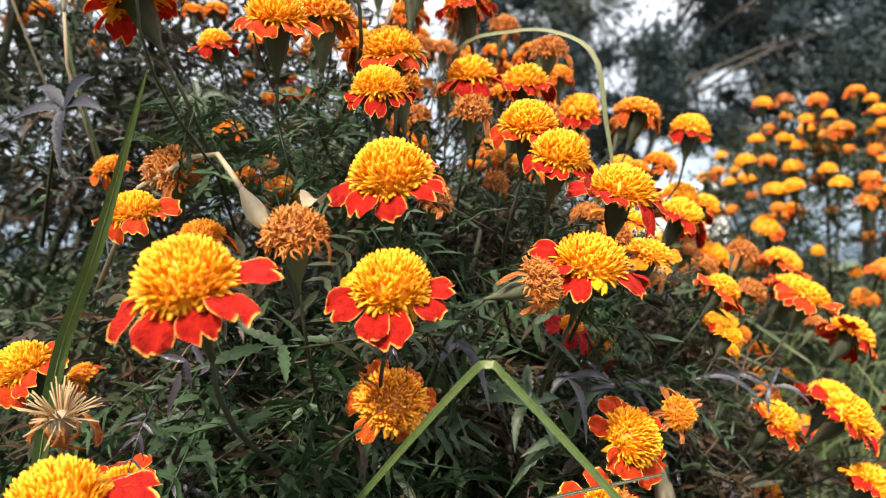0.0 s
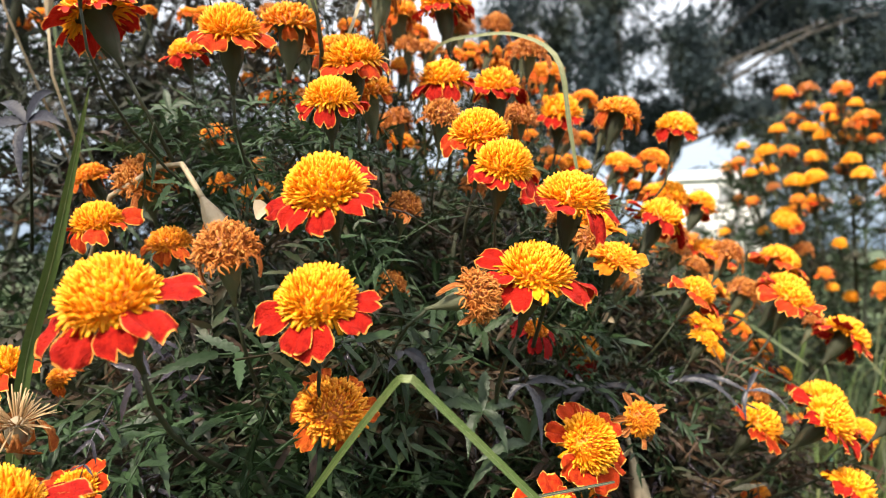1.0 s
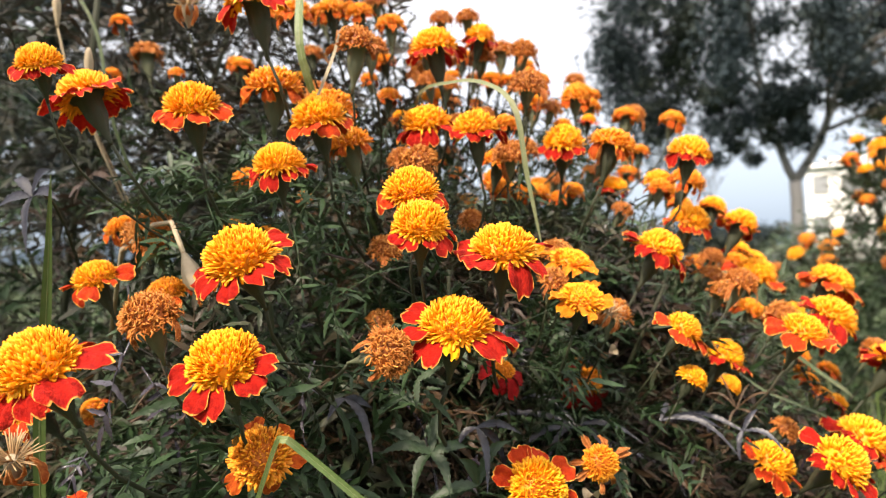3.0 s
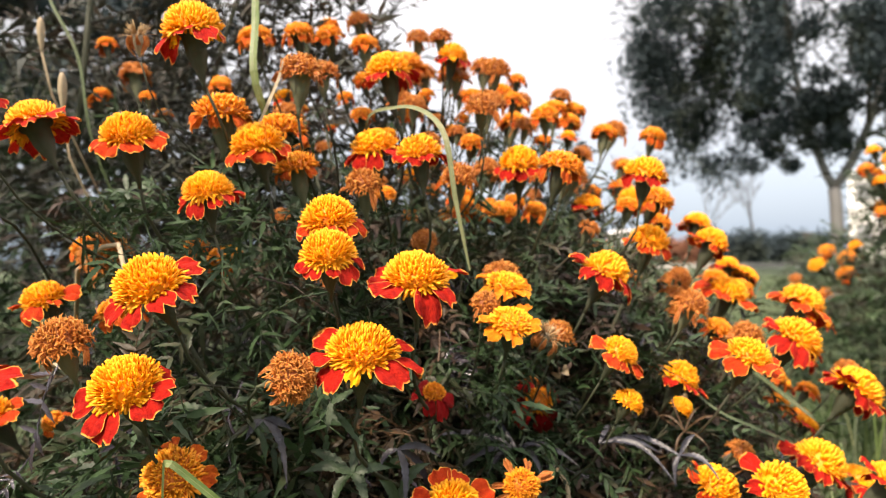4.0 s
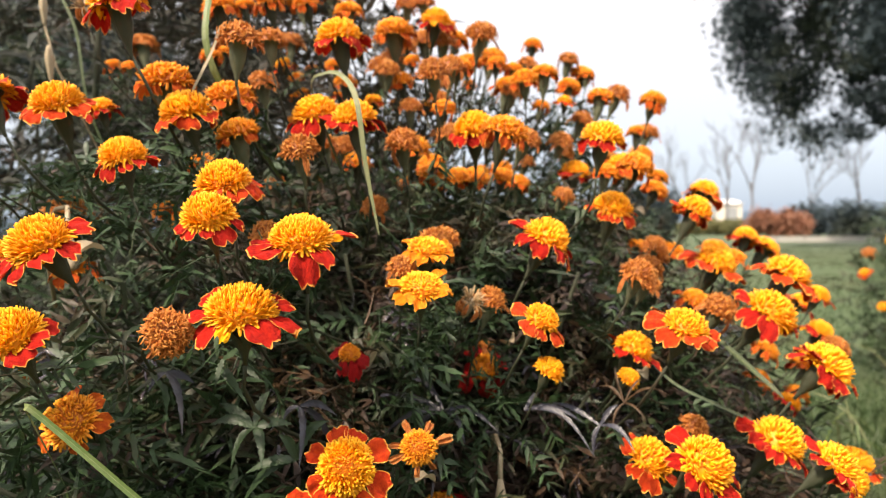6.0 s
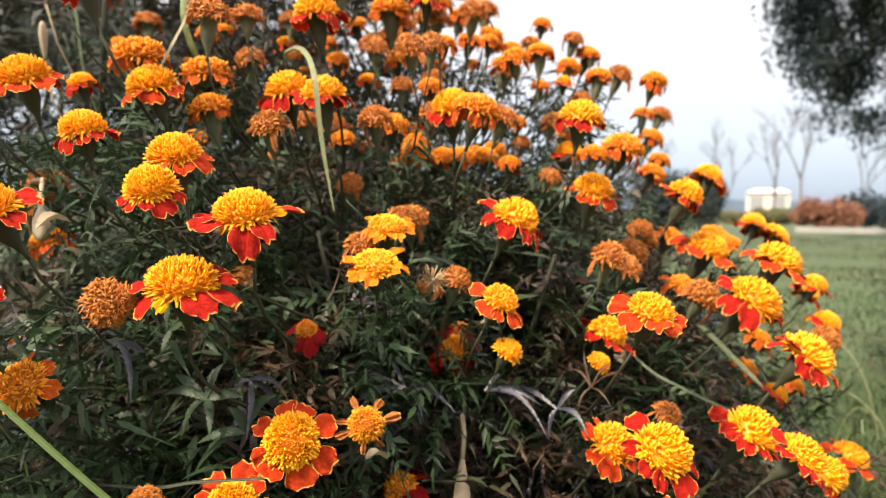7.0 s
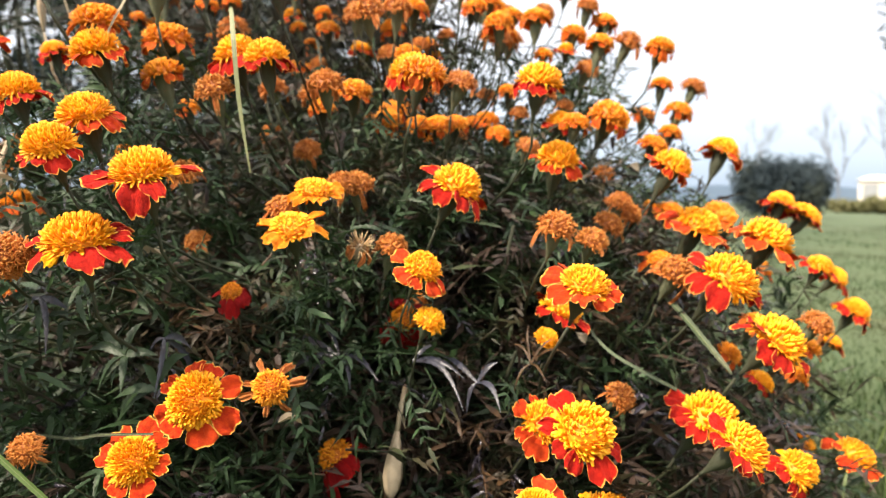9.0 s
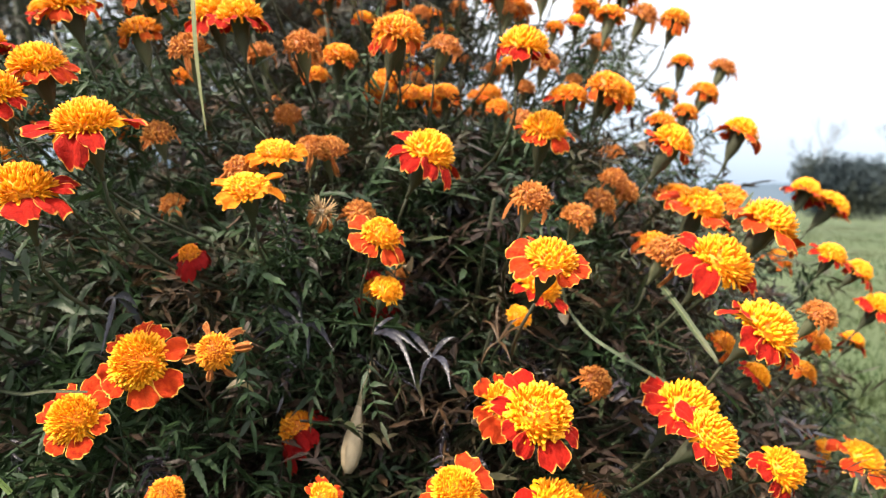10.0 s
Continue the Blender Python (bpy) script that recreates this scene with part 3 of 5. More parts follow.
def tree(bearing, dist, height, spread, low, label, seed, leaves=22000, leaf=0.09, material=None, lean=0.0, bark=None, limbs=30, fork=None, drape=0.0):
    """Tapered trunk, forked where asked, limbs leaving it at many heights, twigs, and a ragged crown that may hang in drapes."""
    rng = random.Random(seed)
    x, y = at_bearing(bearing, dist)
    body = tagged(new("tree"), label, "tree")
    body.matrix_world = pose(x, y, 0, 0, 0, -bearing)
    if fork:
        foot = bezier((-0.05, 0, -0.2), (0.08, 0, fork * 0.5), (0, 0, fork), 6)
        leads = [[foot[-1]] + bezier((-0.12, 0, fork + 0.25), (-1.0, 0.1, height * 0.4), (-0.7 + lean, 0, height * 0.92), 13),
                 [foot[-1]] + bezier((0.16, 0.05, fork + 0.25), (1.25, -0.2, height * 0.32), (1.5, 0, height * 0.86), 13)]
        v, f = tube(foot, [height * 0.0125 * (1 - 0.03 * k) for k in range(6)], 9)
        child("trunk", mesh_of("trunk", v, f, bark or BARK), body)
        for lead in leads:
            v, f = tube(lead, [height * 0.0085 * (1 - 0.066 * k) for k in range(14)], 8)
            child("trunk", mesh_of("trunk", v, f, bark or BARK), body)
    else:
        leads = [bezier((0, 0, -0.2), (lean, 0.2, height * 0.45), (lean * 0.4, 0, height * 0.92), 14)]
        v, f = tube(leads[0], [height * 0.015 * (1 - 0.068 * k) for k in range(14)], 9)
        child("trunk", mesh_of("trunk", v, f, bark or BARK), body)
    spots = []
    for i in range(limbs):
        h = low + (0.9 - low) * (i + rng.uniform(0, 0.8)) / limbs
        az = i * 2.4 + rng.uniform(-0.5, 0.5)
        lead = leads[0] if math.cos(az) < 0 else leads[-1]
        o = lead[min(12, int(h * 14))].lerp(lead[min(13, int(h * 14) + 1)], h * 14 % 1)
        reach = spread * rng.uniform(0.5, 1.0) * (1.05 - 0.85 * max(0, h - 0.32))
        reach *= 1.3 if math.cos(az) > 0.2 and fork else 1.0
        if fork and math.cos(az) < 0:
            reach = min(reach, (3.5 + o.x) / -math.cos(az))
        rise = height * rng.uniform(0.02, 0.16)
        tip = o + Vector((math.cos(az) * reach, math.sin(az) * reach * 0.8, rise))
        mid = o + Vector((math.cos(az) * reach * 0.5, math.sin(az) * reach * 0.4, rise * 1.5))
        pts = bezier(o, mid, tip, 7)
        v, f = tube(pts, [height * (0.0042 if fork else 0.0062) * (1 - 0.12 * k) for k in range(7)], 6)
        limb = child("limb", mesh_of("limb", v, f, BARK), body)
        for k in range(6):
            o2 = pts[1 + k]
            q = o2 + Vector((rng.uniform(-1, 1), rng.uniform(-1, 1), rng.uniform(-0.7, 0.5))) * spread * 0.26
            v, f = tube(bezier(o2, (o2 + q) / 2 + Vector((0, 0, 0.06 * spread)), q, 5), [height * 0.0022 * (1 - 0.17 * j) for j in range(5)], 5)
            child("twig", mesh_of("twig", v, f, BARK), limb)
            if rng.random() < 0.92:
                spots.append((q, spread * rng.choice((0.05, 0.07, 0.11))))
        spots.append((tip, spread * rng.uniform(0.05, 0.10)))
        hang = min(drape * rng.uniform(0.5, 1.0) * (0.35 if tip.x < -3.7 else 1.0), tip.z - 1.9) if drape else 0
        for k in range(int(hang / 0.32)):
            p = tip + Vector((rng.uniform(-0.25, 0.25), rng.uniform(-0.25, 0.25), -0.32 * (k + 1)))
            spots.append((p, spread * rng.uniform(0.07, 0.12)))
            if rng.random() < 0.3:
                spots.append((p + (o - tip) * rng.uniform(0.1, 0.4), spread * rng.uniform(0.07, 0.12)))
    for lead in leads if fork else ():
        for p in lead[4:13]:
            for k in range(1):
                spots.append((p + Vector((rng.uniform(-0.9, 0.9), rng.uniform(-0.7, 0.7), rng.uniform(-0.3, 0.5))), spread * rng.uniform(0.09, 0.16)))
    if fork:                                    # the crown's outer side ends high, its drapes hang nearer the trunk
        spots = [(p, r) for p, r in spots if p.x > -3.7 and (p.x > -2.9 or p.z > 2.4 + (-2.9 - p.x) * 1.8) and (p.x < 0.2 or p.z > 3.4)]
        spots += [(Vector((rng.uniform(-1.5, 0.2), rng.uniform(-0.8, 0.8), rng.uniform(2.0, 3.6))), spread * rng.uniform(0.035, 0.08)) for _ in range(34)]
        spots += [(Vector((rng.uniform(0.3, 2.6), rng.uniform(-0.8, 0.8), rng.uniform(2.6, 4.2))), spread * rng.uniform(0.03, 0.06)) for _ in range(12)]
    elif drape:
        spots = [(p, r) for p, r in spots if p.x > -2.8 or p.z > 3.2]
    if leaves:
        v, f = clumps(leaves, 1.0, leaf, seed, spots)
        child("crown", mesh_of("crown", v, f, material or HAZY_LEAF, smooth=False), body)
    return body


def bare_tree(bearing, dist, height, seed):
    """A leafless tree of forking twigs."""
    rng = random.Random(seed)
    x, y = at_bearing(bearing, dist)
    body = tagged(new("bare_tree"), "bare grey leafless tree against the sky", "tree")
    body.matrix_world = pose(x, y, 0, 0, 0, 0)

    def grow(at, way, length, radius, depth, verts, faces):
        tip = at + way * length
        mid = (at + tip) / 2 + Vector((rng.uniform(-1, 1), rng.uniform(-1, 1), 0)) * length * 0.08
        v, f = tube(bezier(at, mid, tip, 4), [radius * q for q in (1, 0.88, 0.76, 0.64)], 5)
        o = len(verts)
        verts += v
        faces += [tuple(i + o for i in q) for q in f]
        if depth:
            for _ in range(3 if depth > 1 else 4):
                w = (way + Vector((rng.uniform(-1, 1), rng.uniform(-1, 1), rng.uniform(-0.15, 0.5))) * 0.6).normalized()
                grow(at + (tip - at) * rng.uniform(0.6, 1), w, length * rng.uniform(0.55, 0.8), radius * 0.55, depth - 1, verts, faces)

    verts, faces = [], []
    grow(Vector((0, 0, -0.1)), Vector((rng.uniform(-0.1, 0.1), 0, 1)).normalized(), height * 0.30, height * 0.0085, 4, verts, faces)
    child("branch_crown", mesh_of("branches", verts, faces, BARE_BARK), body)
    return body


def shrub(name, bearing, dist, width, height, material, label, seed, leaves=5000):
    rng = random.Random(seed)
    x, y = at_bearing(bearing, dist)
    body = tagged(new(name), label, "shrub")
    body.matrix_world = pose(x, y, 0, 0, 0, -bearing)
    spots = [(Vector((rng.uniform(-0.4, 0.4) * width, rng.uniform(-0.25, 0.25) * width, rng.uniform(0.25, 0.72) * height)), rng.uniform(0.24, 0.36) * min(width, height)) for _ in range(22)]
    v, f = clumps(leaves, 1.0, 0.03 * dist / 10, seed, spots)
    child("leaf_mass", mesh_of("leaf_mass", v, f, material, smooth=False), body)
    for k in range(5):
        p, _ = spots[k]
        v, f = tube([(p.x * 0.3, 0, -0.05), (p.x * 0.6, p.y * 0.5, p.z * 0.5), tuple(p)], [0.04, 0.03, 0.015], 5)
        child("branch", mesh_of("branch", v, f, BARK), body)
    return body


tree(14.1, 16, 11.0, 4.2, 0.22, "large dark evergreen tree with a forked grey trunk", 4, 128000, 0.066, lean=-0.3, bark=BARK_PALE, limbs=34, fork=1.7, drape=2.9)
tree(31, 19, 12.0, 5.4, 0.18, "dark leafy tree behind the far marigolds", 9, 84000, 0.078, limbs=30, drape=1.5)
# the next two trees are added only to darken gaps behind the bush
tree(-45, 14, 10.0, 4.2, 0.08, "added dark tree closing sky gaps behind the bush", 15, 45000, 0.11)
tree(-66, 14, 10.0, 4.2, 0.08, "added dark tree closing sky gaps behind the bush", 17, 45000, 0.11)
tree(44, 21, 12.0, 4.8, 0.2, "dark leafy tree behind the far marigolds", 12, 22000, 0.13)
for q in ((-3.4, 50, 9.5, 1), (-0.6, 52, 10.5, 2), (1.6, 40, 9.5, 3), (5.2, 38, 7.0, 5), (8.2, 36, 6.5, 6), (-8.8, 55, 9.5, 7), (20, 36, 7.5, 8)):
    bare_tree(*q)
house(-0.85, 62, 3.2, 2.35, 1, "small cream plastered house at the edge of the meadow", 2)
house(18.2, 55, 7.2, 5.6, 2, "white two-storey house behind the trees", 4, WHITEWASH)
shrub("hedge", 3.2, 27, 2.2, 1.1, HEDGE, "russet clipped hedge on the far side of the meadow", 3)
shrub("shrub", -6.6, 26, 2.0, 1.95, HAZY_LEAF, "dark green rounded evergreen shrub", 4, 26000)
shrub("shrub", 0.2, 46, 3.6, 1.0, OLIVE, "low yellow-green shrubs before the house", 8)
shrub("shrub", -2.6, 48, 2.4, 0.8, OLIVE, "low yellow-green shrubs before the house", 9)
shrub("shrub", 6.8, 30, 3.0, 1.5, HAZY_LEAF, "low dark shrub under the trees", 5)
shrub("shrub", 10.6, 33, 3.2, 1.4, HAZY_LEAF, "low dark shrub under the trees", 7)


def far_hills():
    verts, faces = [], []
    for k in range(61):
        deg = -60 + 2 * k
        x, y = at_bearing(deg, 1500)
        z = 26 + 16 * noise.noise(Vector((k * 0.21, 0.3, 0))) + 5 * noise.noise(Vector((k * 0.9, 4.3, 0)))
        verts += [(x, y, -2), (x, y, z)]
    for k in range(60):
        faces.append((2 * k, 2 * k + 2, 2 * k + 3, 2 * k + 1))
    tagged(new("backdrop", mesh_of("backdrop", verts, faces, HILL)), "hazy blue hills on the horizon", "hills", kind="structure")


far_hills()


def kerb():
    x0, y0 = at_bearing(1.5, 24)
    x1, y1 = at_bearing(24, 24)
    n = 12
    d = Vector((x1 - x0, y1 - y0, 0))
    v, f = box(0.01, d.length / n - 0.01, -0.09, 0.09, -0.05, 0.16)
    me = mesh_of("kerb_stone", v, f, STONE, smooth=False)
    for k in range(n):
        ob = tagged(new("kerb_stone", me), "pale stone kerb at the far edge of the grass", "kerb", "kerb stones")
        p = Vector((x0, y0, 0)) + d * (k / n)
        ob.matrix_world = pose(p.x, p.y, 0, 0, 0, math.degrees(math.atan2(d.y, d.x)))


kerb()

# ---- flowers of the big bush ----
marigold("fresh", (-0.082, 0.223, 0.417), 0.0325)
marigold("fresh", (-0.020, 0.267, 0.456), 0.0300)
marigold("fresh", (-0.018, 0.250, 0.414), 0.0290)
marigold("fresh", (0.065, 0.309, 0.423), 0.0323)
marigold("dead", (0.041, 0.288, 0.411), 0.0235, facing=(0.88, -0.3, 0.25))
marigold("dead", (-0.053, 0.253, 0.432), 0.0246)
marigold("fading", (-0.020, 0.281, 0.367), 0.0283, facing=(0.1, -0.75, 0.62))
marigold("orange", (0.096, 0.353, 0.334), 0.0327, facing=(0.42, -0.7, 0.45))
marigold("spent", (0.127, 0.378, 0.340), 0.0235, facing=(0.45, -0.75, 0.35))
marigold("fresh", (0.084, 0.332, 0.457), 0.0313)
marigold("orange", (0.040, 0.328, 0.487), 0.0293)
marigold("fresh", (0.051, 0.303, 0.468), 0.0245)
marigold("fresh", (0.103, 0.538, 0.537), 0.0319)
marigold("fading", (0.140, 0.500, 0.529), 0.0329)
marigold("fresh", (0.196, 0.558, 0.527), 0.0295)
marigold("fresh", (0.169, 0.501, 0.454), 0.0323)
marigold("fresh", (-0.030, 0.329, 0.503), 0.0248)
marigold("orange", (-0.028, 0.375, 0.536), 0.0326)
marigold("fading", (-0.027, 0.423, 0.528), 0.0291)
marigold("orange", (-0.077, 0.326, 0.537), 0.0314)
marigold("fading", (-0.047, 0.443, 0.558), 0.0343)
marigold("fresh", (-0.147, 0.333, 0.548), 0.0319, facing=(-0.42, -0.1, 0.9))
marigold("fresh", (-0.132, 0.407, 0.548), 0.0193)
marigold("orange", (-0.148, 0.338, 0.447), 0.0265)
marigold("dead", (-0.147, 0.386, 0.473), 0.0320)
marigold("fading", (-0.128, 0.375, 0.437), 0.0235)
marigold("dead", (0.018, 0.431, 0.514), 0.0252)
marigold("dead", (0.079, 0.552, 0.588), 0.0240)
marigold("fresh", (0.018, 0.450, 0.542), 0.0318)
marigold("fresh", (0.052, 0.445, 0.535), 0.0291)
marigold("open", (0.119, 0.402, 0.428), 0.0265, facing=(0.25, -0.45, 0.85))
marigold("open", (0.112, 0.428, 0.449), 0.0255, facing=(0.28, -0.30, 0.9))
marigold("dead", (0.102, 0.411, 0.437), 0.0182)
marigold("dead", (0.098, 0.469, 0.453), 0.0206)
marigold("orange", (0.178, 0.449, 0.405), 0.0243)
marigold("small", (0.182, 0.451, 0.374), 0.0187)
marigold("orange", (0.258, 0.499, 0.398), 0.0316)
marigold("fresh", (0.218, 0.561, 0.372), 0.0286)
marigold("fresh", (0.312, 0.629, 0.396), 0.0397)
marigold("fresh", (0.348, 0.603, 0.361), 0.0383)
marigold("fresh", (0.315, 0.575, 0.311), 0.0372)
marigold("fresh", (0.271, 0.471, 0.321), 0.0344, facing=(0.55, -0.45, 0.7))
marigold("orange", (0.236, 0.499, 0.312), 0.0323)
marigold("dead", (0.259, 0.565, 0.316), 0.0221)
marigold("fresh", (0.344, 0.521, 0.314), 0.0294)
marigold("fresh", (0.363, 0.607, 0.277), 0.0265)
marigold("orange", (0.389, 0.765, 0.247), 0.0314)
marigold("dark", (0.072, 0.399, 0.386), 0.0182, facing=(0.1, -0.45, 0.85))
marigold("seed", (0.134, 0.446, 0.415), 0.0174)
marigold("dead", (0.137, 0.474, 0.413), 0.0221)
marigold("dead", (0.274, 0.631, 0.395), 0.0295)
marigold("dead", (0.225, 0.530, 0.429), 0.0250)
marigold("orange", (0.198, 0.588, 0.477), 0.0325)
marigold("orange", (0.254, 0.686, 0.475), 0.0324)
marigold("orange", (0.254, 0.862, 0.499), 0.0361)
marigold("fading", (0.212, 0.775, 0.499), 0.0259)
marigold("fading", (0.168, 1.022, 0.561), 0.0348)
marigold("dead", (0.170, 1.078, 0.596), 0.0329)
marigold("fading", (0.176, 0.909, 0.575), 0.0260)
marigold("fading", (0.207, 0.797, 0.592), 0.0291)
marigold("dead", (0.167, 0.823, 0.605), 0.0281)
marigold("fading", (0.114, 0.897, 0.647), 0.0316)
marigold("fading", (0.119, 0.798, 0.614), 0.0272)
marigold("fading", (0.157, 0.770, 0.595), 0.0277)
marigold("fading", (0.108, 0.730, 0.616), 0.0289)
marigold("dead", (0.023, 0.792, 0.682), 0.0316)
marigold("dead", (0.079, 0.515, 0.577), 0.0256)
marigold("fading", (0.075, 0.581, 0.595), 0.0222)
marigold("fading", (0.032, 0.971, 0.709), 0.0275)
marigold("fresh", (0.142, 0.719, 0.516), 0.0273)
marigold("fading", (0.207, 0.667, 0.515), 0.0318)
marigold("orange", (0.271, 0.710, 0.429), 0.0393)
marigold("fresh", (0.297, 0.961, 0.447), 0.0316)
marigold("fresh", (0.320, 0.982, 0.434), 0.0337)
marigold("orange", (0.327, 0.683, 0.422), 0.0397)
marigold("fresh", (0.355, 0.756, 0.397), 0.0225)
marigold("fresh", (0.374, 0.933, 0.341), 0.0309)
marigold("dead", (0.362, 0.685, 0.360), 0.0241)
marigold("fresh", (0.327, 0.682, 0.313), 0.0188)
marigold("dead", (0.221, 0.637, 0.428), 0.0234)
marigold("fading", (0.269, 0.798, 0.437), 0.0298)
marigold("fading", (0.206, 0.846, 0.516), 0.0241)
marigold("fresh", (0.187, 0.729, 0.519), 0.0298)
marigold("fading", (0.091, 0.695, 0.506), 0.0232)
marigold("fading", (0.048, 0.583, 0.509), 0.0236)
marigold("fading", (0.063, 0.604, 0.506), 0.0218)
marigold("fading", (0.107, 0.595, 0.504), 0.0196)
marigold("dead", (0.141, 0.548, 0.527), 0.0237)
marigold("fading", (0.055, 0.532, 0.525), 0.0261)
marigold("dead", (0.099, 0.481, 0.453), 0.0242)
marigold("dead", (0.069, 0.483, 0.522), 0.0255)
marigold("dead", (-0.015, 0.413, 0.587), 0.0290)
marigold("dead", (-0.021, 0.456, 0.596), 0.0230)
marigold("fading", (-0.034, 0.678, 0.663), 0.0382)
marigold("fresh", (0.016, 0.486, 0.603), 0.0322)
marigold("dead", (0.010, 0.654, 0.676), 0.0240)
marigold("fresh", (-0.050, 0.346, 0.598), 0.0325)
marigold("seed", (-0.110, 0.377, 0.609), 0.0174)
marigold("fading", (-0.071, 0.578, 0.666), 0.0250)
marigold("fading", (-0.061, 0.629, 0.603), 0.0225)
marigold("dead", (0.053, 0.784, 0.612), 0.0263)
marigold("fresh", (-0.118, 0.269, 0.547), 0.0200)
marigold("orange", (-0.215, 0.360, 0.370), 0.0309)
marigold("seed", (-0.151, 0.282, 0.362), 0.0252, facing=(0.2, -0.4, 0.85))
marigold("fresh", (-0.124, 0.227, 0.346), 0.0330, facing=(-0.15, -0.3, 0.95))
marigold("orange", (-0.130, 0.286, 0.330), 0.0211)
marigold("orange", (0.288, 0.374, 0.317), 0.0203, facing=(0.3, -0.5, 0.75))
marigold("orange", (0.077, 0.329, 0.304), 0.0289, facing=(0.35, -0.7, 0.55))
marigold("dark", (0.103, 0.455, 0.277), 0.0309, facing=(-0.3, -0.55, 0.7))
marigold("dead", (-0.019, 0.519, 0.528), 0.0225)
marigold("fading", (-0.058, 0.631, 0.671), 0.0270)
marigold("dead", (-0.022, 0.688, 0.689), 0.0241)
marigold("fading", (0.013, 0.701, 0.666), 0.0275)
marigold("dead", (0.020, 0.681, 0.645), 0.0267)
marigold("dead", (-0.021, 0.623, 0.613), 0.0236)
marigold("fading", (-0.009, 0.670, 0.627), 0.0167)
marigold("fading", (0.055, 0.737, 0.639), 0.0265)
marigold("fading", (0.066, 0.763, 0.630), 0.0242)
marigold("dead", (0.084, 0.705, 0.595), 0.0223)
marigold("dead", (0.102, 0.873, 0.660), 0.0270)
marigold("fading", (0.121, 0.880, 0.643), 0.0216)
marigold("fading", (0.051, 0.606, 0.566), 0.0227)
marigold("dead", (0.071, 0.571, 0.537), 0.0231)
marigold("dead", (0.132, 0.701, 0.542), 0.0243)
marigold("fading", (-0.067, 0.402, 0.564), 0.0355)
marigold("fading", (-0.080, 0.537, 0.656), 0.0263)
marigold("fading", (-0.088, 0.480, 0.637), 0.0263)
marigold("fading", (-0.194, 0.601, 0.634), 0.0167)
marigold("fading", (-0.194, 0.493, 0.602), 0.0134)
marigold("dead", (-0.004, 0.424, 0.458), 0.0224)
marigold("dead", (0.131, 0.805, 0.577), 0.0258)
marigold("fading", (0.179, 0.896, 0.439), 0.0261)
marigold("dead", (0.151, 0.809, 0.472), 0.0258)
marigold("fresh", (0.355, 0.932, 0.372), 0.0258)
marigold("fresh", (0.353, 0.948, 0.302), 0.0224)
marigold("fading", (0.027, 0.709, 0.518), 0.0145)
marigold("fading", (0.015, 0.772, 0.646), 0.0268)
marigold("fading", (0.036, 0.786, 0.645), 0.0239)
marigold("dead", (0.056, 0.859, 0.656), 0.0255)
marigold("dead", (-0.001, 0.648, 0.577), 0.0236)
marigold("fading", (-0.104, 0.459, 0.469), 0.0274)
marigold("fading", (-0.205, 0.401, 0.357), 0.0159)
marigold("fresh", (0.023, 0.656, 0.659), 0.0289)
marigold("fading", (-0.036, 0.696, 0.667), 0.0334)
marigold("dead", (0.060, 0.676, 0.646), 0.0298)
marigold("fading", (0.108, 0.657, 0.596), 0.0263)
marigold("fading", (0.182, 0.659, 0.508), 0.0236)
marigold("dead", (0.038, 0.499, 0.477), 0.0199)
marigold("fading", (0.285, 0.750, 0.431), 0.0239)
marigold("fading", (-0.166, 0.548, 0.524), 0.0263)
marigold("dead", (-0.056, 0.746, 0.663), 0.0358)
marigold("fading", (-0.421, 0.696, 0.661), 0.0251)
marigold("fading", (-0.369, 0.746, 0.648), 0.0239)
marigold("dead", (-0.162, 0.689, 0.666), 0.0251)
marigold("small", (0.217, 0.537, 0.354), 0.0167)
marigold("fading", (0.341, 0.776, 0.302), 0.0216)
marigold("fading", (0.313, 0.744, 0.347), 0.0236)
marigold("fading", (0.349, 0.779, 0.326), 0.0216)
marigold("fading", (-0.205, 0.434, 0.480), 0.0219)
marigold("fading", (-0.131, 0.462, 0.477), 0.0197)
marigold("dead", (0.105, 0.549, 0.365), 0.0197)
marigold("fading", (0.075, 0.620, 0.507), 0.0247)
marigold("dead", (-0.037, 0.584, 0.535), 0.0263)
marigold("fading", (0.043, 0.595, 0.517), 0.0229)
marigold("dead", (-0.096, 0.545, 0.589), 0.0286)
marigold("fading", (-0.316, 0.589, 0.685), 0.0200)
marigold("fading", (-0.177, 0.626, 0.689), 0.0223)
marigold("fading", (-0.150, 0.685, 0.708), 0.0268)
marigold("dead", (-0.111, 0.746, 0.735), 0.0286)
marigold("fading", (-0.143, 0.738, 0.731), 0.0255)
marigold("dead", (-0.323, 0.639, 0.669), 0.0328)
marigold("fading", (-0.234, 0.663, 0.657), 0.0215)
marigold("fading", (-0.358, 0.630, 0.647), 0.0215)
marigold("fading", (-0.190, 0.592, 0.633), 0.0223)
marigold("fading", (-0.087, 0.701, 0.657), 0.0239)
marigold("dead", (-0.045, 0.780, 0.677), 0.0318)
marigold("fading", (-0.030, 0.844, 0.692), 0.0304)
marigold("fading", (0.132, 0.350, 0.275), 0.0167)
marigold("orange", (0.188, 0.403, 0.273), 0.0158)
marigold("fading", (0.261, 0.567, 0.240), 0.0215)
marigold("orange", (0.335, 0.931, 0.194), 0.0334)
marigold("fading", (0.284, 0.938, 0.377), 0.0258)
marigold("fading", (0.127, 1.004, 0.555), 0.0304)
marigold("fresh", (0.285, 0.473, 0.275), 0.0299)
marigold("dead", (0.222, 0.600, 0.417), 0.0239)
marigold("fading", (0.255, 0.661, 0.399), 0.0247)
marigold("dead", (0.223, 0.652, 0.444), 0.0222)
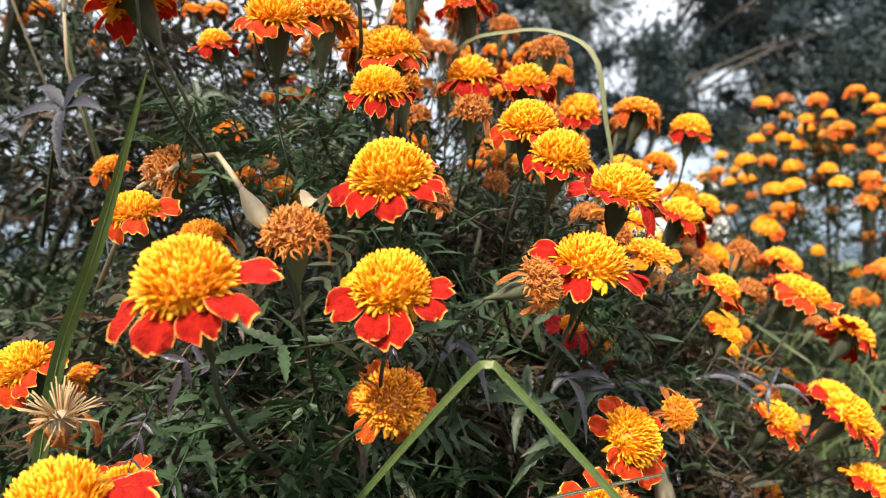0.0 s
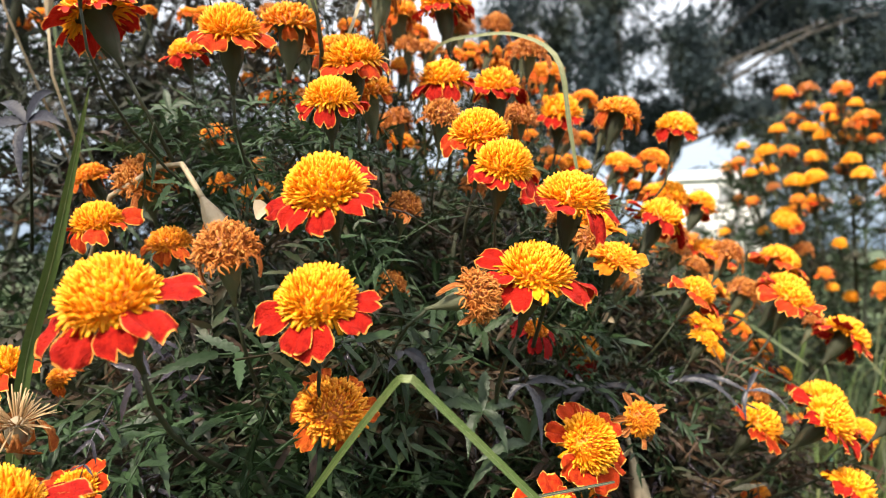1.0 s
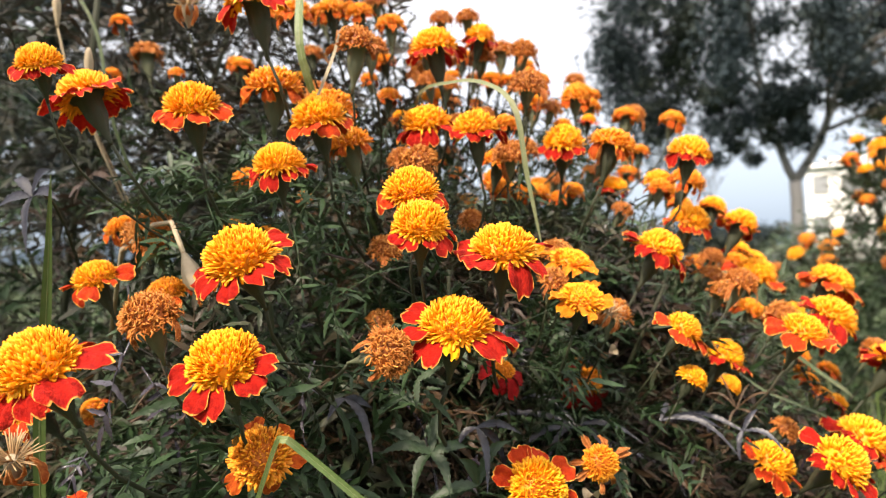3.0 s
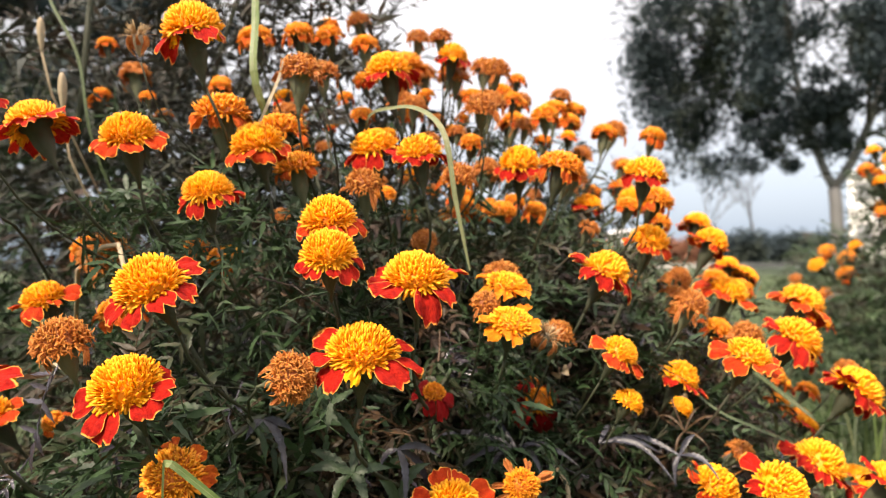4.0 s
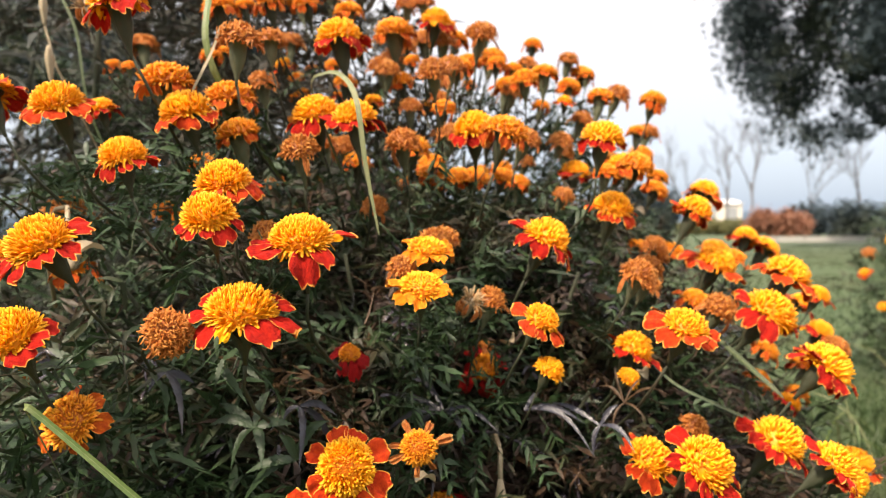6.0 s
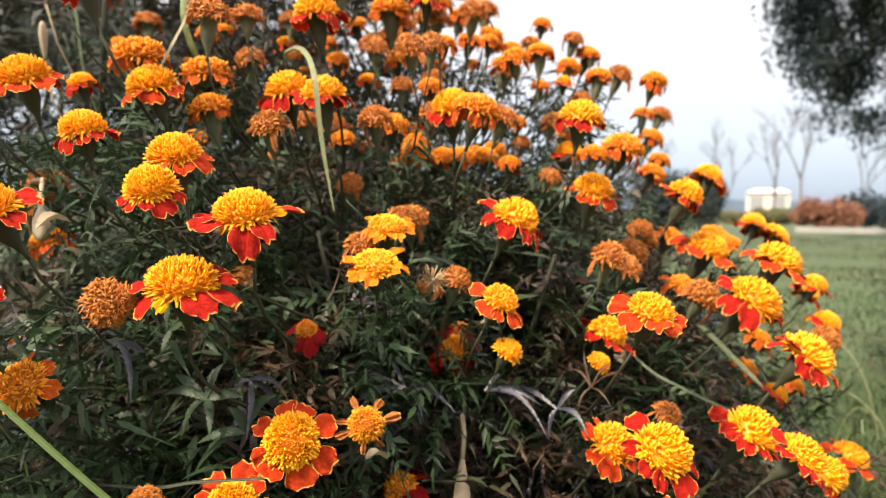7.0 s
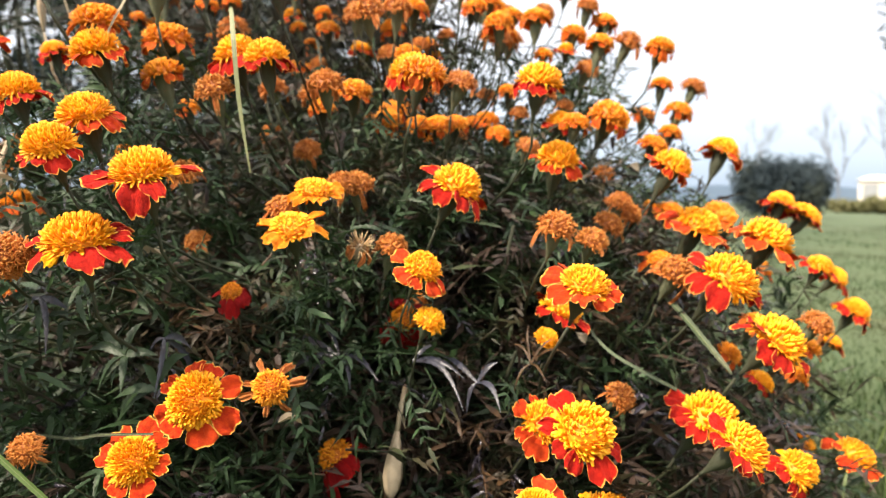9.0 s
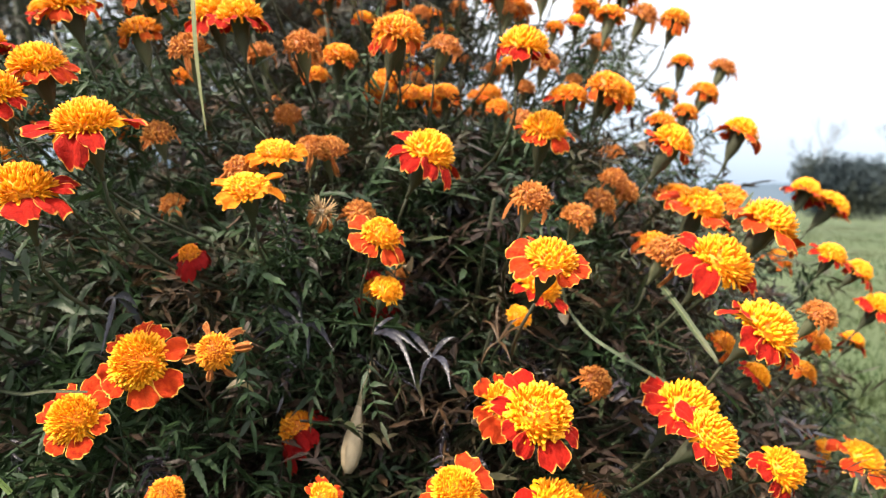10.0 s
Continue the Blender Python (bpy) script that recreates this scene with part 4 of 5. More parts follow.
marigold("fading", (0.305, 0.675, 0.333), 0.0197)
marigold("dead", (0.222, 0.676, 0.436), 0.0239)
marigold("fading", (0.227, 0.791, 0.437), 0.0278)
marigold("dead", (0.002, 0.597, 0.601), 0.0222)
marigold("fading", (-0.022, 0.580, 0.522), 0.0222)
marigold("dead", (0.148, 0.642, 0.488), 0.0191)
marigold("fading", (-0.033, 0.693, 0.614), 0.0258)
marigold("dead", (-0.016, 0.443, 0.410), 0.0199)
marigold("dead", (0.071, 0.279, 0.323), 0.0158)
marigold("fading", (0.066, 0.745, 0.609), 0.0298)
marigold("dead", (-0.054, 0.708, 0.641), 0.0239)
marigold("dead", (0.119, 0.781, 0.538), 0.0187)
marigold("fading", (-0.170, 0.720, 0.616), 0.0173)
marigold("fading", (-0.192, 0.771, 0.510), 0.0184)
marigold("dead", (-0.040, 0.846, 0.517), 0.0221)
marigold("orange", (-0.049, 0.795, 0.606), 0.0174)
marigold("dead", (0.015, 0.849, 0.659), 0.0174)
marigold("fading", (0.070, 0.711, 0.521), 0.0224)
marigold("fading", (0.008, 0.698, 0.594), 0.0189)
marigold("dead", (-0.014, 0.702, 0.534), 0.0189)
marigold("orange", (0.118, 0.779, 0.594), 0.0184)
marigold("dead", (-0.161, 0.650, 0.511), 0.0221)
marigold("fading", (-0.050, 0.734, 0.512), 0.0226)
marigold("fading", (0.018, 0.819, 0.658), 0.0210)
marigold("dead", (-0.166, 0.771, 0.568), 0.0193)
marigold("orange", (-0.053, 0.781, 0.562), 0.0226)
marigold("dead", (0.083, 0.751, 0.529), 0.0203)
marigold("fading", (-0.005, 0.721, 0.509), 0.0194)
marigold("fading", (-0.208, 0.765, 0.621), 0.0226)
marigold("dead", (-0.099, 0.762, 0.602), 0.0176)
marigold("orange", (-0.183, 0.704, 0.646), 0.0226)
marigold("dead", (0.036, 0.767, 0.552), 0.0211)
marigold("fading", (-0.088, 0.651, 0.626), 0.0183)
marigold("fading", (0.040, 0.734, 0.521), 0.0192)
marigold("dead", (-0.044, 0.820, 0.574), 0.0226)
marigold("orange", (-0.044, 0.722, 0.554), 0.0219)
marigold("dead", (-0.108, 0.750, 0.530), 0.0214)
marigold("fading", (-0.179, 0.734, 0.593), 0.0220)
marigold("fading", (0.090, 0.788, 0.593), 0.0200)
marigold("dead", (-0.138, 0.799, 0.513), 0.0227)
marigold("orange", (-0.071, 0.700, 0.597), 0.0173)
marigold("dead", (-0.219, 0.814, 0.667), 0.0180)
marigold("fading", (0.076, 0.676, 0.617), 0.0182)
marigold("fading", (-0.111, 0.842, 0.619), 0.0182)
marigold("dead", (-0.153, 0.713, 0.516), 0.0181)
marigold("orange", (0.033, 0.853, 0.515), 0.0185)
marigold("dead", (0.047, 0.680, 0.510), 0.0221)
marigold("fading", (-0.019, 0.859, 0.639), 0.0192)
marigold("fading", (-0.154, 0.683, 0.625), 0.0174)
marigold("dead", (0.025, 0.660, 0.585), 0.0179)
marigold("orange", (-0.173, 0.807, 0.630), 0.0171)
marigold("dead", (-0.018, 0.847, 0.665), 0.0227)
marigold("fading", (-0.147, 0.673, 0.581), 0.0194)
marigold("fading", (0.093, 0.706, 0.546), 0.0190)
marigold("dead", (-0.036, 0.798, 0.627), 0.0217)
marigold("orange", (-0.047, 0.660, 0.588), 0.0192)
marigold("dead", (-0.130, 0.690, 0.585), 0.0191)


marigold("dark", (0.118, 0.512, 0.360), 0.0270, facing=(0.2, -0.7, 0.5))
# ---- flowers of the bushes behind ----
far_marigold((0.720, 1.594, 0.780), 0.0407)
far_marigold((0.791, 1.644, 0.798), 0.0357)
far_marigold((0.844, 1.594, 0.790), 0.0407)
far_marigold((0.930, 1.593, 0.809), 0.0387)
far_marigold((0.842, 1.495, 0.705), 0.0439)
far_marigold((0.778, 1.546, 0.676), 0.0335)
far_marigold((0.705, 1.595, 0.697), 0.0326)
far_marigold((0.680, 1.596, 0.649), 0.0407)
far_marigold((0.684, 1.496, 0.638), 0.0286)
far_marigold((0.740, 1.497, 0.623), 0.0382)
far_marigold((0.813, 1.497, 0.617), 0.0344)
far_marigold((0.783, 1.397, 0.576), 0.0374)
far_marigold((0.716, 1.447, 0.577), 0.0388)
far_marigold((0.678, 1.448, 0.568), 0.0369)
far_marigold((0.842, 1.397, 0.588), 0.0392)
far_marigold((0.658, 1.398, 0.530), 0.0249)
far_marigold((0.632, 1.379, 0.487), 0.0422)
far_marigold((0.952, 1.544, 0.754), 0.0395)
far_marigold((0.914, 1.496, 0.660), 0.0325)
far_marigold((0.836, 1.398, 0.544), 0.0356)
far_marigold((0.774, 1.250, 0.413), 0.0350)
far_marigold((0.766, 1.301, 0.361), 0.0281)
far_marigold((0.655, 1.696, 0.640), 0.0303)
far_marigold((0.684, 1.697, 0.611), 0.0303)
far_marigold((0.684, 1.746, 0.682), 0.0290)
far_marigold((0.820, 1.694, 0.769), 0.0281)
far_marigold((0.695, 1.598, 0.570), 0.0265)
far_marigold((0.860, 1.595, 0.708), 0.0265)
far_marigold((0.861, 1.644, 0.756), 0.0273)
far_marigold((0.969, 1.595, 0.714), 0.0305)
far_marigold((0.911, 1.596, 0.676), 0.0285)
far_marigold((0.874, 1.695, 0.738), 0.0303)
far_marigold((0.789, 1.645, 0.709), 0.0294)
far_marigold((0.718, 1.746, 0.647), 0.0267)
far_marigold((0.732, 1.697, 0.616), 0.0281)
far_marigold((0.720, 1.599, 0.519), 0.0244)
far_marigold((0.746, 1.609, 0.588), 0.0382)
far_marigold((0.679, 1.498, 0.499), 0.0463)
far_marigold((0.717, 1.503, 0.434), 0.0356)
far_marigold((0.696, 1.601, 0.416), 0.0363)
far_marigold((0.727, 1.707, 0.624), 0.0305)
far_marigold((0.889, 1.832, 0.735), 0.0433)
far_marigold((0.657, 1.798, 0.475), 0.0303)
far_marigold((0.793, 1.616, 0.546), 0.0344)
far_marigold((0.784, 2.122, 0.676), 0.0484)
far_marigold((0.719, 2.108, 0.451), 0.0435)
far_marigold((0.703, 2.052, 0.407), 0.0447)
far_marigold((0.668, 2.094, 0.468), 0.0363)
far_marigold((0.776, 2.018, 0.578), 0.0344)
far_marigold((0.690, 2.319, 0.425), 0.0458)
far_marigold((0.604, 2.180, 0.390), 0.0314)
far_marigold((0.659, 2.093, 0.356), 0.0298)
far_marigold((0.604, 1.964, 0.268), 0.0238)
far_marigold((0.690, 2.213, 0.472), 0.0363)
far_marigold((0.579, 2.063, 0.344), 0.0229)
far_marigold((1.035, 1.715, 0.619), 0.0264)
far_marigold((1.089, 1.679, 0.339), 0.0281)
far_marigold((0.877, 1.557, 0.696), 0.0243)
far_marigold((1.054, 1.729, 0.699), 0.0266)
far_marigold((1.069, 1.767, 0.825), 0.0302)
far_marigold((0.692, 1.496, 0.511), 0.0340)
far_marigold((0.799, 1.636, 0.526), 0.0285)
far_marigold((0.957, 1.648, 0.323), 0.0262)
far_marigold((0.964, 1.605, 0.479), 0.0326)
far_marigold((0.745, 1.612, 0.652), 0.0255)
far_marigold((0.825, 1.512, 0.692), 0.0336)
far_marigold((0.917, 1.681, 0.692), 0.0386)
far_marigold((0.963, 1.547, 0.417), 0.0305)
far_marigold((0.915, 1.677, 0.768), 0.0324)
far_marigold((0.764, 1.449, 0.443), 0.0245)
far_marigold((0.980, 1.513, 0.640), 0.0240)
far_marigold((0.680, 1.433, 0.518), 0.0251)
far_marigold((0.791, 1.716, 0.743), 0.0389)
far_marigold((0.907, 1.443, 0.569), 0.0259)
far_marigold((0.897, 1.695, 0.626), 0.0356)
far_marigold((0.941, 1.508, 0.563), 0.0336)
far_marigold((0.930, 1.495, 0.714), 0.0305)
far_marigold((0.862, 1.429, 0.349), 0.0239)
far_marigold((0.862, 1.714, 0.542), 0.0335)
far_marigold((0.878, 1.663, 0.691), 0.0329)
far_marigold((0.932, 1.463, 0.680), 0.0264)
far_marigold((0.709, 1.483, 0.568), 0.0307)
far_marigold((1.067, 1.759, 0.828), 0.0282)
far_marigold((0.747, 1.579, 0.562), 0.0267)
far_marigold((0.874, 1.507, 0.399), 0.0249)
far_marigold((0.936, 1.771, 0.756), 0.0387)
far_marigold((1.044, 1.716, 0.612), 0.0314)
far_marigold((0.733, 1.429, 0.709), 0.0292)
far_marigold((0.725, 1.636, 0.341), 0.0322)
far_marigold((0.886, 1.421, 0.627), 0.0241)
far_marigold((0.780, 1.522, 0.707), 0.0319)
far_marigold((0.740, 1.506, 0.620), 0.0292)
far_marigold((1.128, 1.735, 0.739), 0.0369)
far_marigold((0.886, 1.616, 0.538), 0.0260)
far_marigold((0.915, 1.699, 0.321), 0.0320)
far_marigold((0.722, 1.423, 0.387), 0.0239)
far_marigold((1.107, 1.734, 0.491), 0.0336)
far_marigold((0.672, 1.657, 0.545), 0.0265)
far_marigold((0.746, 1.445, 0.356), 0.0226)
far_marigold((0.740, 1.759, 0.477), 0.0290)
far_marigold((0.990, 1.620, 0.692), 0.0343)



# ---- foliage ----
def leaf_geometry(seed, length=0.075, pairs=5, width=0.0055, reach=0.026, n=3):
    """A feathered marigold leaf along +x: midrib and narrow toothed leaflets, each folded along its middle."""
    rng = random.Random(seed)
    verts, faces = [], []
    bend = rng.uniform(0.1, 0.5)

    def spine(s):
        return Vector((length * s, 0.004 * math.sin(3 * s + seed), -bend * length * s * s))

    v, f = tube([spine(s) for s in (0, 0.5, 1)], [0.0008, 0.0006, 0.0004], 3)
    verts += v
    faces += f

    def leaflet(at, way, size):
        o = len(verts)
        side = Vector((-way.y, way.x, 0)).normalized()
        sag = rng.uniform(-0.1, 0.55)
        fold = rng.uniform(0.15, 0.45)
        tilt = rng.uniform(-0.8, 0.8)
        for k in range(n + 1):
            s = k / n
            c = at + way * (size * s) + Vector((0, 0, -sag * size * s * s))
            w = width * (size / reach) ** 0.5 * math.sin(math.pi * min(1, 0.10 + 0.9 * s) ** 0.8) * (1.0 if k % 2 else 0.66)
            lift = Vector((0, 0, 1))
            verts.append(c + side * w + lift * (w * (fold + tilt)))
            verts.append(c)
            verts.append(c - side * w + lift * (w * (fold - tilt)))
        for k in range(n):
            a = o + k * 3
            faces.append((a, a + 1, a + 4, a + 3))
            faces.append((a + 1, a + 2, a + 5, a + 4))

    for i in range(pairs):
        s = 0.28 + 0.6 * i / max(1, pairs - 1)
        for sgn in (1, -1):
            if rng.random() < 0.12:
                continue
            a = radians(rng.uniform(30, 72)) * sgn
            leaflet(spine(s), Vector((math.cos(a), math.sin(a), rng.uniform(-0.55, 0.35))).normalized(), reach * rng.uniform(0.55, 1.15) * (1 - 0.35 * abs(s - 0.5)))
    leaflet(spine(1.0), Vector((1, 0, -bend * 1.2)).normalized(), reach * 1.15)
    return verts, faces


# the first five feathery, the rest with broad toothed leaflets
KINDS = [leaf_geometry(i, 0.048 + 0.004 * (i % 5), 5 + i % 3, 0.0012 + 0.00030 * (i % 4), 0.011 + 0.0025 * (i % 4)) for i in range(5)]
KINDS += [leaf_geometry(20 + i, 0.058, 5 + i % 2, 0.0018 + 0.0004 * (i % 3), 0.019 + 0.002 * (i % 3), 5) for i in range(6)]
COARSE = [leaf_geometry(40 + i, 0.054, 5 + i % 2, 0.0020, 0.020, 3) for i in range(6)]
FINE = [leaf_geometry(i, 0.050 + 0.003 * (i % 5), 5 + i % 3, 0.0013 + 0.00032 * (i % 4), 0.012 + 0.0025 * (i % 4), 9) for i in range(5)]
FINE += [leaf_geometry(60 + i, 0.058, 5 + i % 2, 0.0019 + 0.0004 * (i % 3), 0.019 + 0.002 * (i % 3), 13) for i in range(6)]
LEAF_MESHES = [mesh_of("leaf", v, f, LEAF) for v, f in FINE]
SUNLIT_MESHES = [mesh_of("leaf", v, f, SUNLIT_LEAF) for v, f in FINE]


def foliage(name, label, spots, parent, kinds, material=None):
    """All the leaves at the given poses joined into one mesh."""
    vs, fs, o = [], [], 0
    for k, m in spots:
        v, f = kinds[k]
        a = np.array([list(q) for q in v]) @ np.array(m.to_3x3()).T + np.array(m.translation)
        vs.append(a)
        fs += [tuple(i + o for i in q) for q in f]
        o += len(v)
    me = mesh_of(name, np.concatenate(vs), fs, material or LEAF)
    return tagged(child(name, me, parent), label, kind="stuff")


def leaf_pose(rng, at, out, scale):
    """A leaf that grows outwards and droops a little."""
    way = (out * rng.uniform(0.1, 1.0) + Vector((rng.uniform(-1, 1), rng.uniform(-1, 1), rng.uniform(-0.5, 0.8)))).normalized()
    q = way.to_track_quat("X", "Z").to_matrix().to_4x4()
    return Matrix.Translation(at) @ q @ pose(0, 0, 0, rng.uniform(-50, 50), 0, 0) @ Matrix.Scale(scale, 4)


def big_bush():
    rng = random.Random(21)
    body = tagged(new("marigold_bush"), "large dense marigold bush with dark feathery leaves", "bush")
    body.matrix_world = pose(*BUSH)
    inv = body.matrix_world.inverted()
    # woody branches from the root to the crown
    for i in range(34):
        p, axis = ANCHORS[(i * 37) % len(ANCHORS)]
        end = p - axis * 0.10
        mid = Vector((BUSH.x * 0.5 + end.x * 0.5, BUSH.y * 0.5 + end.y * 0.5, end.z * 0.35))
        v, f = tube(bezier(BUSH + Vector((rng.uniform(-0.08, 0.08), rng.uniform(-0.08, 0.08), -0.02)), mid, end, 9), [0.0046 - 0.0004 * k for k in range(9)], 6)
        child("branch", mesh_of("branch", v, f, STEM), body, inv)
    heads = np.array([list(p) for p, _ in ANCHORS])
    ways = np.array([list(a) for _, a in ANCHORS])

    def cover(q):
        """How far a place lies behind the surface that the nearest heads make."""
        d = heads - np.array(q)
        k = np.argsort((d * d).sum(1))[:5]
        out = heads[k] - np.array(BUSH) - (0, 0, 0.12)
        out = out / np.linalg.norm(out, axis=1)[:, None] + ways[k] * 0.5
        return float(((d[k] * out).sum(1) / np.linalg.norm(out, axis=1)).mean())

    def shows(m):
        """Leaves that would grow over the pod and the large fingered leaves."""
        return any((m @ Vector((x, 0, -0.01)) - p).length < 0.028 for p in open_spots for x in (0.02, 0.05))

    open_spots = [Vector((-0.015, 0.262, 0.366)), Vector((0.158, 0.437, 0.275)), Vector((0.150, 0.450, 0.300)),
                  Vector((0.073, 0.336, 0.348)), Vector((0.019, 0.301, 0.369)), Vector((0.087, 0.443, 0.343)), Vector((0.191, 0.437, 0.335)), Vector((0.227, 0.434, 0.336)), Vector((0.034, 0.333, 0.357)), Vector((0.057, 0.332, 0.331))]
    spots, faded, dusky = [], [], []
    near = 0
    while len(spots) + len(faded) + len(dusky) < 5200:
        p, axis = rng.choice(ANCHORS)
        at = p - axis * rng.uniform(0.03, 0.25) + Vector((rng.gauss(0, 0.05), rng.gauss(0, 0.05), rng.gauss(0, 0.05)))
        if at.z < 0.02:
            continue
        out = Vector((at.x - BUSH.x, at.y - BUSH.y, 0)).normalized()
        k = rng.randrange(5, 11) if rng.random() < (0.55 if at.z < 0.42 and at.x < 0.10 else 0.25) else rng.randrange(5)
        m = leaf_pose(rng, at, out, rng.uniform(0.75, 1.2))
        deep, tip = cover(at), cover(m @ Vector((0.07, 0, -0.01)))
        if min(deep, tip) < 0.022 or (deep < 0.06 and at.z < 0.5 and rng.random() < 0.45):
            continue
        if at.x < -0.12 and at.z > 0.40 and rng.random() < 0.5 or shows(m):
            continue
        if at.x < -0.12 and at.z > 0.36 and rng.random() < 0.6:
            faded.append((k, inv @ m))
        elif near < 220 and deep < 0.09 and at.y < 0.5:
            child("leaf", LEAF_MESHES[k], body, inv @ m)
            near += 1
        elif rng.random() < (0.65 if at.x > 0.0 and at.z < 0.5 else 0.25):
            dusky.append((k, inv @ m))
        else:
            spots.append((k, inv @ m))
    # inner mass, seen between the heads
    inner, brown = [], []
    while len(inner) + len(brown) < 1800:
        a, r = rng.uniform(0, 2 * math.pi), 0.50 * rng.uniform(0, 1) ** 0.5
        at = Vector((BUSH.x - 0.06 + math.cos(a) * r, BUSH.y + 0.06 + math.sin(a) * r, rng.uniform(0.05, (0.76 if math.cos(a) * r < 0.05 else 0.62) - 0.5 * r * r)))
        if cover(at) > 0.06 and (at.x > -0.2 or at.z < 0.3 or rng.random() < 0.5):
            (brown if rng.random() < 0.4 else inner).append((rng.randrange(6), inv @ leaf_pose(rng, at, Vector((math.cos(a), math.sin(a), 0)), rng.uniform(0.9, 1.4))))
    # skirt of the bush below the flowers
    for i in range(1000):
        a = rng.uniform(-2.6, 0.5)
        r = rng.uniform(0.24, 0.44)
        at = Vector((BUSH.x + math.cos(a) * r, BUSH.y + math.sin(a) * r, rng.uniform(0.02, 0.28)))
        m = leaf_pose(rng, at, Vector((math.cos(a), math.sin(a), 0)), rng.uniform(0.8, 1.2))
        if not shows(m):
            (brown if at.x > 0.02 and rng.random() < 0.5 else inner).append((rng.randrange(6), inv @ m))
    # tall withering shoots at the back
    back = []
    while len(back) < 1050:
        at = Vector((rng.uniform(-0.46, -0.03), rng.uniform(0.68, 1.12), rng.uniform(0.46, 0.98)))
        if at.x > -0.03 - 0.25 * (at.y - 0.68) - 0.25 * max(0, at.z - 0.62) or cover(at) < 0.0 and rng.random() < 0.6:
            continue
        back.append((rng.randrange(6), inv @ leaf_pose(rng, at, Vector((-0.2, -0.5, 0.2)), rng.uniform(0.9, 1.5))))
    foliage("foliage", "grey-brown withering leaves at the top of the bush", back, body, COARSE, BACK_LEAF)
    # feathery leaves along the flower stalks
    for p, axis in ANCHORS:
        for k in range(6 if p.z > 0.44 else 2):
            at = p - axis * rng.uniform(0.032, 0.085) + Vector([rng.gauss(0, 0.007) for _ in range(3)])
            out = Vector((at.x - BUSH.x, at.y - BUSH.y, 0)).normalized()
            m = leaf_pose(rng, at, out * 0.3 + Vector((0, 0, -0.6)), rng.uniform(0.5, 0.85))
            if cover(m @ Vector((0.05, 0, -0.01))) > 0.016:
                spots.append((rng.randrange(8), inv @ m))
    # leafy side shoots on the open side of the crown
    for p, axis in ANCHORS:
        if p.x > 0.08 and p.z > 0.36:
            for k in range(7):
                at = p - axis * rng.uniform(0.03, 0.12) + Vector([rng.gauss(0, 0.018) for _ in range(3)])
                m = leaf_pose(rng, at, Vector((0.1, -0.2, -0.3)), rng.uniform(0.55, 0.9))
                if min(cover(at), cover(m @ Vector((0.05, 0, -0.01)))) > 0.004:
                    spots.append((rng.randrange(8), inv @ m))
    # green spray between the upper heads, its sunlit look put into the leaf colour
    for i in range(75):
        at = Vector((rng.uniform(-0.15, -0.03), rng.uniform(0.385, 0.46), rng.uniform(0.452, 0.512)))
        child("leaf", SUNLIT_MESHES[rng.randrange(11)], body, inv @ leaf_pose(rng, at, Vector((-0.6, -0.5, 0.1)), rng.uniform(0.55, 0.85)))
    foliage("foliage", "dark green feathery marigold leaves", spots, body, KINDS)
    foliage("foliage", "brown-violet drying marigold leaves", dusky, body, KINDS, DUSK_LEAF)
    foliage("foliage", "violet-grey fading marigold leaves", faded, body, KINDS, BACK_LEAF)
    # large fingered leaves: node, then the leaflets' tips
    node = Vector((-0.172, 0.322, 0.490))
